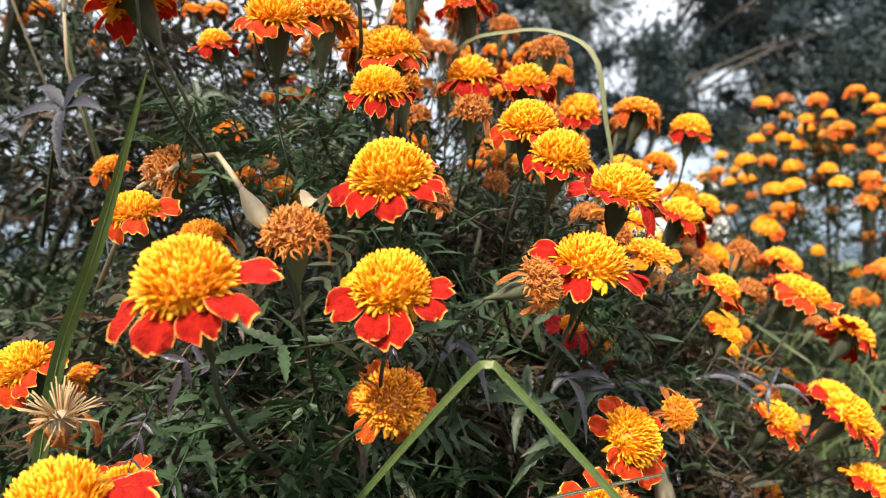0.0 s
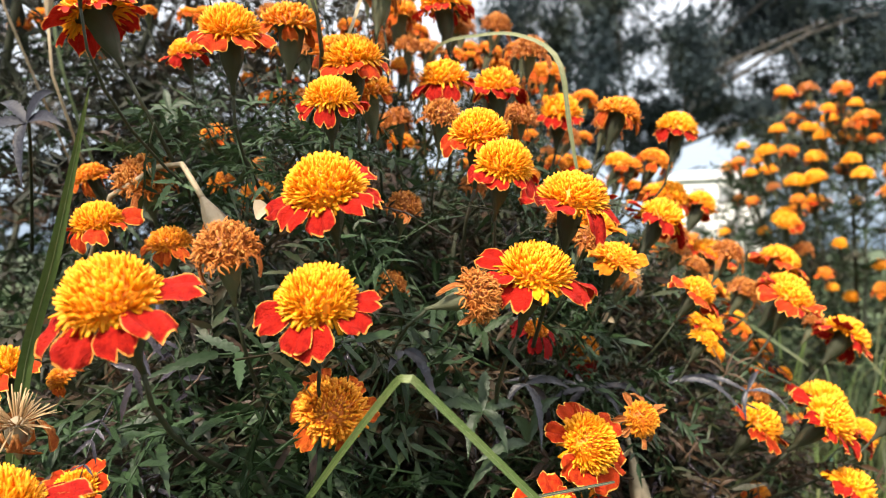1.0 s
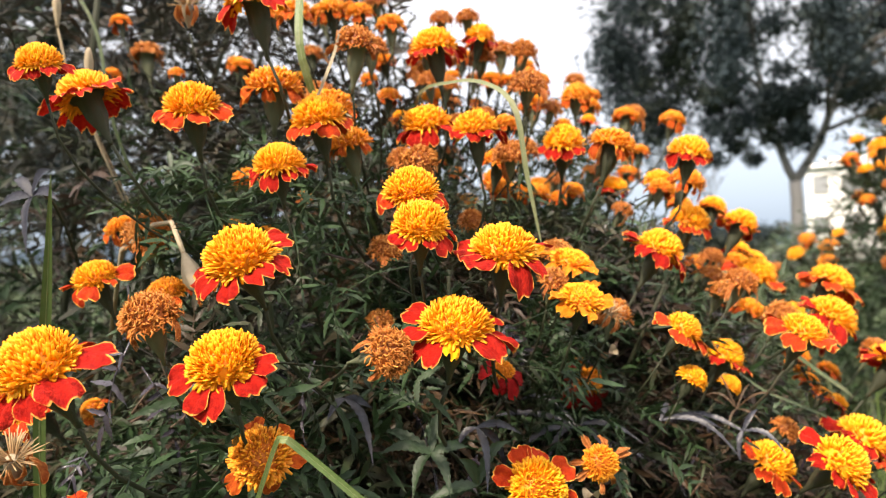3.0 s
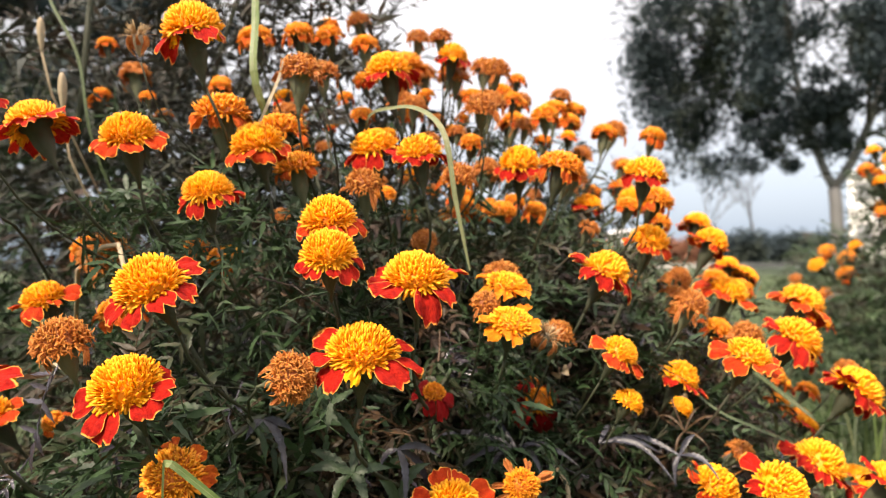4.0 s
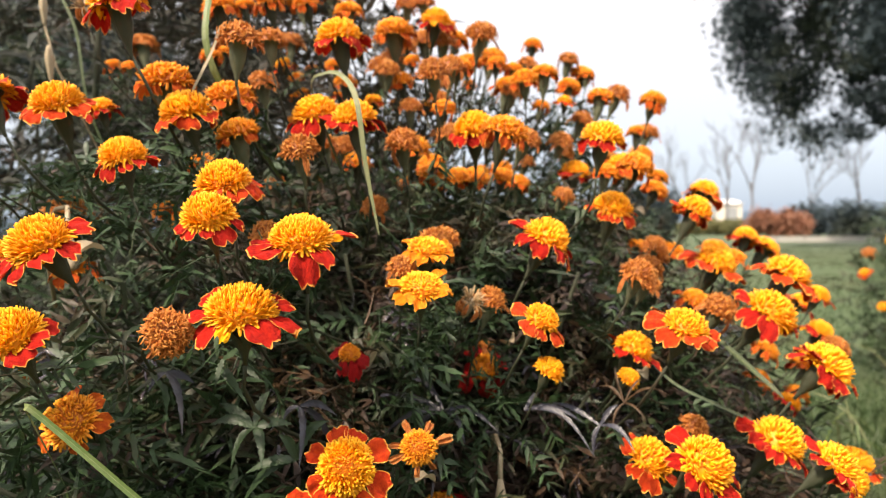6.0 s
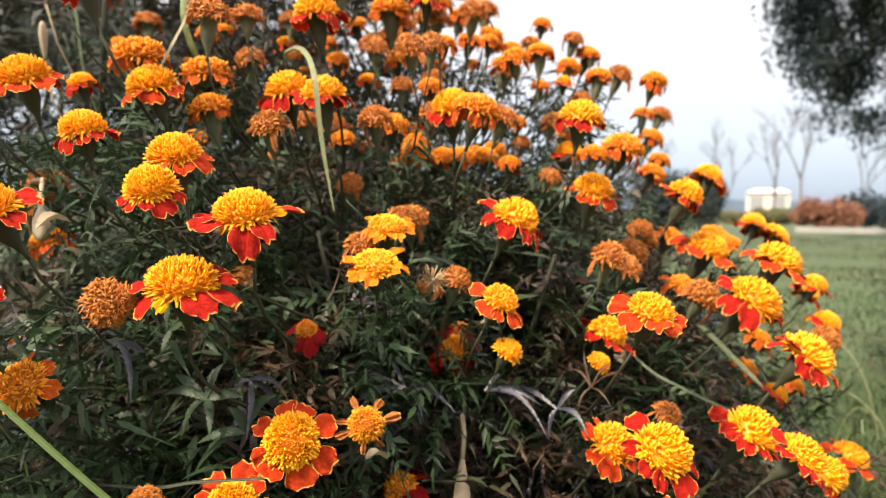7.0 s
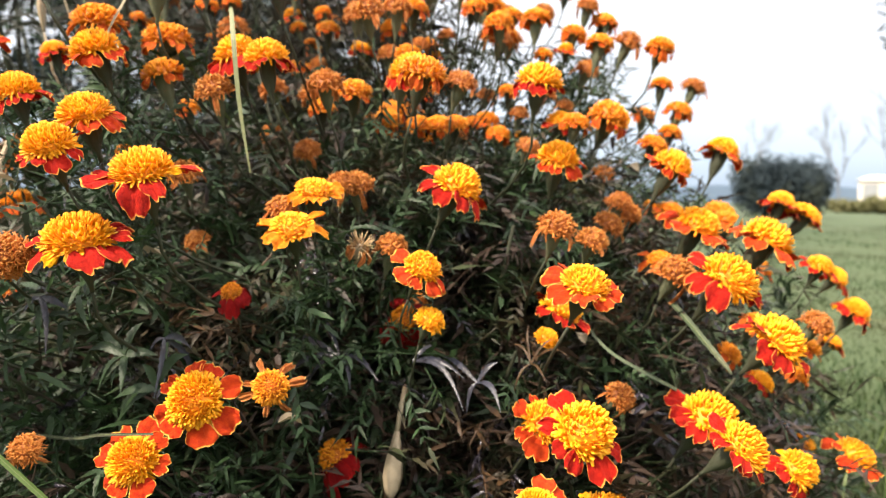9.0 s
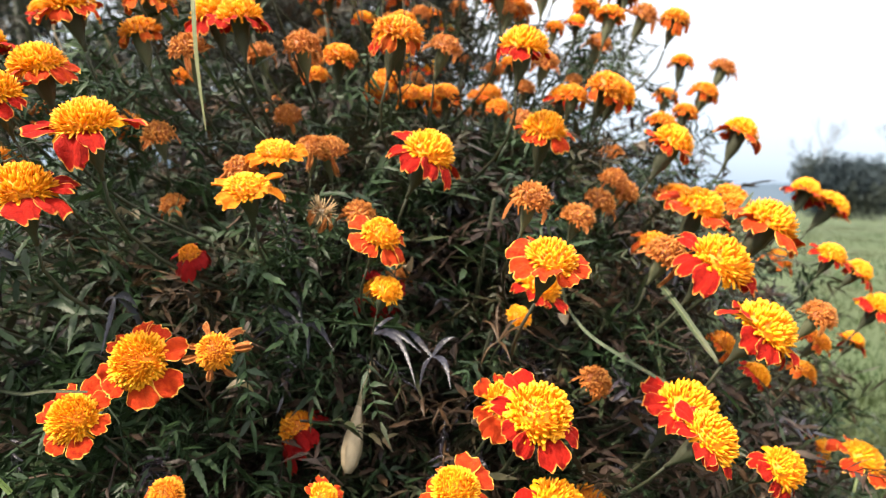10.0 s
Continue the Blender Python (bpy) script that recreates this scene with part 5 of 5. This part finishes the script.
    fingered = [
        (VIOLET_LEAF, 0.0034, "limp violet-grey toothed leaflet", tuple(node), [tuple(node + Vector(d)) for d in ((0.016, -0.004, 0.013), (0.022, -0.006, -0.004), (0.003, -0.008, -0.033), (-0.026, 0.002, -0.006), (-0.016, 0.004, 0.010))]),
        (BROAD_LEAF, 0.0024, "narrow drooping green leaflet", (-0.138, 0.4, 0.511), [(-0.146, 0.394, 0.482), (-0.131, 0.395, 0.496), (-0.153, 0.398, 0.505), (-0.122, 0.402, 0.512), (-0.143, 0.404, 0.524)]),
        (SILVER_LEAF, 0.0023, "limp glossy silver-violet leaflet with darker blotches", (0.063, 0.36, 0.361), [(0.07, 0.348, 0.33), (0.087, 0.36, 0.358), (0.053, 0.356, 0.349), (0.078, 0.372, 0.327)]),
        (SILVER_LEAF, 0.0024, "limp glossy silver-violet leaflet with darker blotches", (0.005, 0.322, 0.383), [(0.021, 0.316, 0.352), (-0.002, 0.316, 0.373), (0.016, 0.332, 0.376)]),
        (SILVER_LEAF, 0.0023, "limp glossy silver-violet leaflet with darker blotches", (0.11, 0.455, 0.34), [(0.051, 0.467, 0.341), (0.067, 0.443, 0.318), (0.091, 0.439, 0.313), (0.129, 0.443, 0.323), (0.151, 0.443, 0.333), (0.07, 0.475, 0.351)]),
        (SILVER_LEAF, 0.0020, "limp glossy silver-violet leaflet with darker blotches", (0.162, 0.462, 0.343), [(0.208, 0.448, 0.323), (0.2, 0.462, 0.338), (0.168, 0.478, 0.352)]),
        (SILVER_LEAF, 0.0019, "limp glossy silver-violet leaflet with darker blotches", (0.21, 0.458, 0.339), [(0.232, 0.446, 0.328), (0.22, 0.464, 0.351), (0.207, 0.452, 0.321), (0.176, 0.474, 0.346)]),
        (DUSK_LEAF, 0.0009, "narrow brown-violet leaflet", (0.216, 0.515, 0.34), [(0.246, 0.507, 0.349), (0.232, 0.505, 0.331), (0.197, 0.523, 0.348), (0.208, 0.527, 0.362), (0.227, 0.523, 0.356), (0.209, 0.505, 0.319)]),
        (BROAD_LEAF, 0.0033, "broad dark green toothed leaflet", (0.041, 0.349, 0.35), [(0.014, 0.353, 0.36), (0.015, 0.343, 0.35), (0.034, 0.337, 0.329), (0.053, 0.339, 0.331), (0.043, 0.361, 0.368), (0.059, 0.359, 0.351)]),
        (BROAD_LEAF, 0.0034, "broad dark green toothed leaflet", (0.064, 0.355, 0.333), [(0.037, 0.345, 0.325), (0.03, 0.349, 0.304), (0.055, 0.351, 0.347), (0.081, 0.363, 0.354)]),
    ]
    for material, half_width, label, root, tips in fingered:
        root = Vector(root)
        for number, tip in enumerate(tips):
            way = Vector(tip) - root
            long = way.length
            way.normalize()
            side = way.cross(Vector((0.25 - 0.2 * (number % 3), -0.8, 0.55 - 0.2 * (number % 2)))).normalized()
            lift = side.cross(way)
            verts, faces = [], []
            for k in range(19):
                q = k / 18
                half = half_width * math.sin(math.pi * (0.05 + 0.95 * q) ** 0.8) * (1.0 if k % 2 else 0.74)
                c = root + way * (long * q) + Vector((0, 0, 0.16 * long * math.sin(math.pi * q))) + side * (0.07 * (number % 3 - 1) * long * math.sin(math.pi * q))
                verts += [c + side * half + lift * (0.3 * half), c, c - side * half + lift * (0.45 * half)]
                if k:
                    o = 3 * k
                    faces += [(o - 3, o - 2, o + 1, o), (o - 2, o - 1, o + 2, o + 1)]
            child("leaflet", mesh_of("leaflet", verts, faces, material), body, inv, label)
    v, f = tube(bezier(node, node + Vector((-0.03, 0.05, 0.02)), node + Vector((-0.10, 0.16, -0.06)), 6), [0.0008, 0.0009, 0.001, 0.0011, 0.0012, 0.0013], 5)
    child("leaf_stalk", mesh_of("leaf_stalk", v, f, STEM), body, inv)
    foliage("foliage", "dark green inner leaves of the bush", inner, body, COARSE)
    foliage("foliage", "brown-violet inner leaves of the bush", brown, body, COARSE, DUSK_LEAF)
    # thin dry twigs and stalks
    verts, faces, made = [], [], 0
    while made < 420:
        p, axis = rng.choice(ANCHORS)
        at = p - axis * rng.uniform(0.05, 0.2) + Vector([rng.gauss(0, 0.05) for _ in range(3)])
        w = Vector((rng.uniform(-1, 1), rng.uniform(-1, 1), rng.uniform(-0.6, 1))).normalized() * rng.uniform(0.01, 0.035)
        if at.z < 0.05 or min(cover(at), cover(at + w)) < 0.03:
            continue
        bend = Vector([rng.uniform(-0.008, 0.008) for _ in range(3)])
        v, f = tube(bezier(at, at + w * 0.5 + bend, at + w, 3), [0.0007, 0.0006, 0.0003], 4)
        o = len(verts)
        verts += v
        faces += [tuple(q + o for q in g) for g in f]
        made += 1
    tagged(child("twig_litter", mesh_of("twig_litter", verts, faces, DRY_TWIG), body, inv), "thin brown dry twigs inside the bush", kind="stuff")
    # limp violet-grey leaves low on the side
    limp = [mesh_of("withered_leaf", *KINDS[8 + i], WITHERED) for i in range(3)]
    made = 0
    while made < 110:
        p, axis = rng.choice(ANCHORS)
        at = p - axis * rng.uniform(0.03, 0.10) + Vector([rng.gauss(0, 0.04) for _ in range(3)])
        if at.z > 0.46 or not 0.03 < cover(at) < 0.08:
            continue
        out = Vector((at.x - BUSH.x, at.y - BUSH.y, 0)).normalized()
        way = out * rng.uniform(-0.1, 0.7) + Vector((rng.uniform(-0.8, 0.8), rng.uniform(-0.4, 0.4), rng.uniform(-1.1, 0.1)))
        m = Matrix.Translation(at) @ way.normalized().to_track_quat("X", "Z").to_matrix().to_4x4() @ pose(0, 0, 0, rng.uniform(-60, 60), 0, 0) @ Matrix.Scale(rng.uniform(0.5, 0.85), 4)
        if shows(m):
            continue
        child("withered_leaf", limp[made % 3], body, inv @ m, "limp violet-grey withered leaf")
        made += 1
    return body


big_bush()


def back_bush(root, radius, top, count, seed, label="dark green feathery marigold leaves", material=None):
    rng = random.Random(seed)
    body = tagged(new("marigold_bush"), "tall marigold bush standing in the same bed", "bush")
    body.matrix_world = pose(*root)
    spots = []
    for i in range(count):
        a, h = rng.uniform(0, 2 * math.pi), rng.uniform(0.03, 1.0)
        r = radius * (1 - 0.35 * h ** 2) * rng.uniform(0.55, 1.0)
        at = Vector((math.cos(a) * r, math.sin(a) * r, top * h))
        spots.append((rng.randrange(6), leaf_pose(rng, at, Vector((math.cos(a), math.sin(a), 0.3)), rng.uniform(1.0, 1.7))))
    for i in range(12):
        a = i * 0.52
        v, f = tube(bezier((0, 0, 0), (math.cos(a) * radius * 0.4, math.sin(a) * radius * 0.4, top * 0.4), (math.cos(a) * radius * 0.8, math.sin(a) * radius * 0.8, top * 0.9), 6), [0.006, 0.0055, 0.005, 0.0045, 0.004, 0.003], 5)
        child("branch", mesh_of("branch", v, f, STEM), body)
    foliage("foliage", label, spots, body, COARSE, material)


back_bush(Vector((-0.62, 0.78, 0)), 0.42, 0.88, 950, 35, "violet-grey withering marigold leaves", BACK_LEAF)
back_bush(Vector((-0.88, 1.35, 0)), 0.42, 0.95, 700, 36, "violet-grey withering marigold leaves", BACK_LEAF)
back_bush(Vector((-1.15, 0.92, 0)), 0.42, 0.98, 1000, 38)
back_bush(Vector((-0.50, 0.66, 0)), 0.30, 0.42, 520, 39)
back_bush(SECOND, 0.40, 0.74, 2200, 31)
back_bush(THIRD, 0.42, 0.52, 1000, 32)


# ---- grass blades, pods and dry bits among the flowers ----
def blade(points, widths, label, face=(0, -1, 0.2), material=None, steps=26):
    """A long folded grass blade through the given places."""
    pts = [Vector(p) for p in points]
    verts, faces, ribs, thick = [], [], [], []
    n = len(pts) - 1
    for i in range(steps + 1):
        q = i / steps * n
        k = min(int(q), n - 1)
        t = q - k
        p0, p1, p2, p3 = pts[max(k - 1, 0)], pts[k], pts[k + 1], pts[min(k + 2, n)]
        c = 0.5 * (2 * p1 + (p2 - p0) * t + (2 * p0 - 5 * p1 + 4 * p2 - p3) * t * t + (3 * p1 - p0 - 3 * p2 + p3) * t ** 3)
        d = (p2 - p0) * (1 - t) + (p3 - p1) * t
        f = Vector(face)
        side = d.cross(f).normalized()
        f = side.cross(d).normalized()
        w = widths[k] * (1 - t) + widths[k + 1] * t
        for a, b_ in ((0.5, 0.07), (0.0, -0.05), (-0.5, 0.07), (0.0, -0.02)):
            verts.append(c + side * (w * a) + f * (w * b_))
        ribs.append(c - f * (w * 0.01))
        thick.append(w * 0.05)
    for i in range(steps):
        for k in range(4):
            a, c = i * 4 + k, i * 4 + (k + 1) % 4
            faces.append((a, c, c + 4, a + 4))
    ob = tagged(new("grass_blade", mesh_of("grass_blade", verts, faces, material or BLADE, smooth=False)), label, "grass", "long grass blades in the bush")
    if steps > 20:
        v, f = tube(ribs, thick, 5)
        child("midrib", mesh_of("midrib", v, f, BLADE_RIB), ob, label="pale raised midrib")
    return ob


blade([(-0.25, 0.42, 0.0), (-0.215, 0.37, 0.25), (-0.184, 0.336, 0.362), (-0.145, 0.300, 0.43), (-0.112, 0.268, 0.493)], [0.006, 0.0068, 0.0068, 0.0056, 0.0004], "upright pointed green grass blade beside the marigolds", (0.5, -1, 0.1))
blade([(-0.06, 0.36, 0.10), (-0.045, 0.305, 0.30), (-0.033, 0.292, 0.324), (0.006, 0.243, 0.378), (0.015, 0.234, 0.386), (0.023, 0.238, 0.379), (0.063, 0.261, 0.334), (0.105, 0.29, 0.285)],
      [0.0024, 0.0026, 0.0028, 0.0028, 0.0028, 0.0029, 0.0032, 0.0032], "light green grass blade sharply folded over in the middle", (0.1, -1, 0.5))
blade([(0.00, 0.62, 0.38), (0.002, 0.50, 0.52), (0.011, 0.458, 0.558), (0.042, 0.424, 0.558), (0.066, 0.405, 0.551), (0.084, 0.391, 0.533), (0.090, 0.390, 0.495), (0.097, 0.392, 0.455)],
      [0.0015, 0.002, 0.0024, 0.0027, 0.0029, 0.0034, 0.0028, 0.0008], "pale grass blade arching over with its tip hanging down", (0.2, -1, 0.3), BLADE_PALE)
blade([(-0.01, 0.66, 0.30), (-0.045, 0.52, 0.48), (-0.063, 0.445, 0.575), (-0.069, 0.450, 0.640), (-0.078, 0.470, 0.74)], [0.002, 0.003, 0.0056, 0.0062, 0.002], "upright green grass blade rising out of the bush")
blade([(0.205, 0.70, 0.25), (0.250, 0.652, 0.368), (0.266, 0.640, 0.371), (0.281, 0.631, 0.361), (0.298, 0.621, 0.347), (0.313, 0.612, 0.335), (0.318, 0.610, 0.330)], [0.0014, 0.0024, 0.0036, 0.0046, 0.0046, 0.0034, 0.0006], "broad dull green grass blade bending over beside the flowers", (0.5, -1, 0.6), BLADE_DULL)
blade([(0.19, 0.62, 0.30), (0.218, 0.585, 0.372), (0.226, 0.580, 0.358), (0.245, 0.575, 0.342), (0.272, 0.575, 0.330), (0.299, 0.584, 0.317), (0.318, 0.600, 0.306)], [0.001, 0.0014, 0.0018, 0.0022, 0.0024, 0.0022, 0.0006], "thin green grass blade leaning across the leaves", (0.4, -1, 0.6), BLADE_DULL)
blade([(-0.12, 0.335, 0.285), (0.01, 0.328, 0.302), (0.055, 0.327, 0.313), (0.101, 0.326, 0.323)], [0.0016, 0.0018, 0.0018, 0.0012], "thin dull green grass stalk lying across the leaves", (0, -1, 0.5), STEM)
grass_rng = random.Random(8)
for i in range(26):
    x, y = grass_rng.uniform(0.30, 0.62), grass_rng.uniform(0.78, 1.15)
    h, dx, dy = grass_rng.uniform(0.16, 0.34), grass_rng.uniform(-0.1, 0.16), grass_rng.uniform(-0.1, 0.1)
    blade([(x, y, 0), (x + dx * 0.2, y + dy * 0.2, h * 0.6), (x + dx * 0.6, y + dy * 0.6, h), (x + dx * 1.2, y + dy * 1.2, h * 0.9)], [0.002, 0.0024, 0.002, 0.0003], "slender green grass blade growing by the bush", steps=10)


for i in range(46):
    x, y = grass_rng.uniform(0.46, 1.0), grass_rng.uniform(0.75, 1.7)
    h, dx, dy = grass_rng.uniform(0.14, 0.33), grass_rng.uniform(-0.16, 0.16), grass_rng.uniform(-0.12, 0.12)
    blade([(x, y, -0.02), (x + dx * 0.25, y + dy * 0.2, h * 0.6), (x + dx * 0.7, y + dy * 0.6, h * 0.95), (x + dx * 1.3, y + dy * 1.2, h)], [0.0018, 0.0022, 0.0018, 0.0003], "thin pale grass blade in the meadow", steps=10, material=grass_rng.choice((BLADE_PALE, BLADE_DULL, BLADE)))


def dry_pod(top, bottom, width, stalk, label):
    """A papery seed pod hanging from, or standing on, a withered stalk."""
    top, bottom = Vector(top), Vector(bottom)
    body = tagged(new("seed_pod"), label, "seed pod", "dry seed pods")
    body.matrix_world = Matrix.Translation(bottom)
    d = top - bottom
    m = d.to_track_quat("Z", "Y").to_matrix().to_4x4()
    h = d.length
    v, f = lathe([(0.16, 0.0), (0.38, 0.12), (0.5, 0.32), (0.46, 0.50), (0.34, 0.70), (0.21, 0.88), (0.14, 1.0)], 12, 0.16)
    child("husk", mesh_of("husk", [(a * width, b_ * width, c * h) for a, b_, c in v], f, DRY), body, m)
    pts = [Vector(p) - bottom for p in (top, *stalk)]
    v, f = tube(pts, [width * 0.15] * len(pts), 6)
    child("stalk", mesh_of("stalk", v, f, DRY), body)
    return body


dry_pod((0.141, 0.476, 0.292), (0.147, 0.462, 0.254), 0.0115, [(0.139, 0.483, 0.308), (0.130, 0.50, 0.315), (0.10, 0.55, 0.25)], "pale straw-coloured dry seed pod hanging on a withered stalk")
dry_pod((-0.100, 0.352, 0.456), (-0.085, 0.342, 0.436), 0.0105, [(-0.108, 0.358, 0.466), (-0.116, 0.365, 0.475), (-0.130, 0.368, 0.474), (-0.165, 0.385, 0.46), (-0.21, 0.43, 0.40)], "pale beige seed pod on a sharply bent stalk")


def dry_leaf(place, size, turn, label):
    """A curled, papery dead leaf caught in the bush."""
    verts, faces = [], []
    rng = random.Random(int(turn))
    for j in range(9):
        v = j / 8
        w = 0.30 * math.sin(math.pi * min(1, 0.06 + 0.94 * v)) ** 0.8
        for i in range(5):
            q = i / 2 - 1
            verts.append((v - 0.5 + 0.02 * rng.uniform(-1, 1), q * w, 0.34 * q * q * w * 2 + 0.16 * math.sin(3.4 * v) + 0.02 * rng.uniform(-1, 1)))
    for j in range(8):
        for i in range(4):
            k = j * 5 + i
            faces.append((k, k + 1, k + 6, k + 5))
    ob = tagged(new("dry_leaf", mesh_of("dry_leaf", [tuple(c * size for c in p) for p in verts], faces, DRY)), label, "leaf", "dry leaves caught in the bush")
    ob.matrix_world = pose(*place, turn % 50 - 20, turn % 37 - 18, turn)
    return ob


dry_leaf((-0.034, 0.421, 0.397), 0.022, 13, "curled pale brown dead leaf caught among the stems")
dry_leaf((-0.033, 0.454, 0.392), 0.018, 84, "curled pale brown dead leaf caught among the stems")
dry_leaf((0.134, 0.526, 0.374), 0.020, 297, "curled pale brown dead leaf caught among the stems")
dry_leaf((-0.163, 0.360, 0.398), 0.014, 8, "curled pale brown dead leaf caught among the stems")
dry_leaf((-0.061, 0.333, 0.446), 0.020, 79, "curled pale brown dead leaf caught among the stems")
dry_leaf((0.194, 0.766, 0.473), 0.016, 150, "curled pale brown dead leaf caught among the stems")
dry_leaf((0.220, 0.595, 0.344), 0.016, 292, "curled pale brown dead leaf caught among the stems")


def plastic_scrap(place):
    """A crumpled scrap of teal plastic sheet on the ground."""
    verts, faces = [], []
    for j in range(8):
        for i in range(8):
            x, y = (i / 7 - 0.5) * 0.10, (j / 7 - 0.5) * 0.07
            verts.append((x, y, 0.018 + 0.016 * noise.noise(Vector((x * 40, y * 40, 3.0)))))
    for j in range(7):
        for i in range(7):
            k = j * 8 + i
            faces.append((k, k + 1, k + 9, k + 8))
    ob = tagged(new("plastic_scrap", mesh_of("plastic_scrap", verts, faces, plain("teal_plastic", (0.03, 0.26, 0.22), (0.06, 0.36, 0.30), 30.0, 0.35))), "crumpled teal plastic scrap lying in the grass", "litter")
    ob.matrix_world = pose(place[0], place[1], place[2], 0, 0, 25)


plastic_scrap((0.689, 1.392, 0.0))

# dry ribbon hanging from a withered head, and pale stalks and husks at the back of the bush
blade([(-0.024, 0.405, 0.590), (-0.026, 0.401, 0.576), (-0.030, 0.392, 0.556), (-0.032, 0.388, 0.545), (-0.020, 0.383, 0.539), (-0.008, 0.380, 0.532)], [0.0012, 0.0018, 0.0020, 0.0016, 0.0018, 0.0006], "dry straw-coloured strip hanging from a withered flower", (0.3, -1, 0.2), DRY)
blade([(-0.26, 0.60, 0.42), (-0.276, 0.53, 0.56), (-0.286, 0.52, 0.647), (-0.314, 0.52, 0.699), (-0.35, 0.53, 0.76)], [0.002, 0.003, 0.0036, 0.0034, 0.001], "pale green grass blade behind the marigolds", material=BLADE_DULL)
dry_pod((-0.248, 0.462, 0.583), (-0.244, 0.457, 0.615), 0.0065, [(-0.250, 0.47, 0.55), (-0.24, 0.52, 0.45)], "pale papery husk standing on a dry stalk")
dry_pod((-0.322, 0.516, 0.655), (-0.320, 0.513, 0.685), 0.0065, [(-0.325, 0.53, 0.62), (-0.30, 0.58, 0.5)], "pale papery husk standing on a dry stalk")
dry_leaf((0.120, 0.402, 0.312), 0.016, 66, "curled pale brown dead leaf caught among the stems")
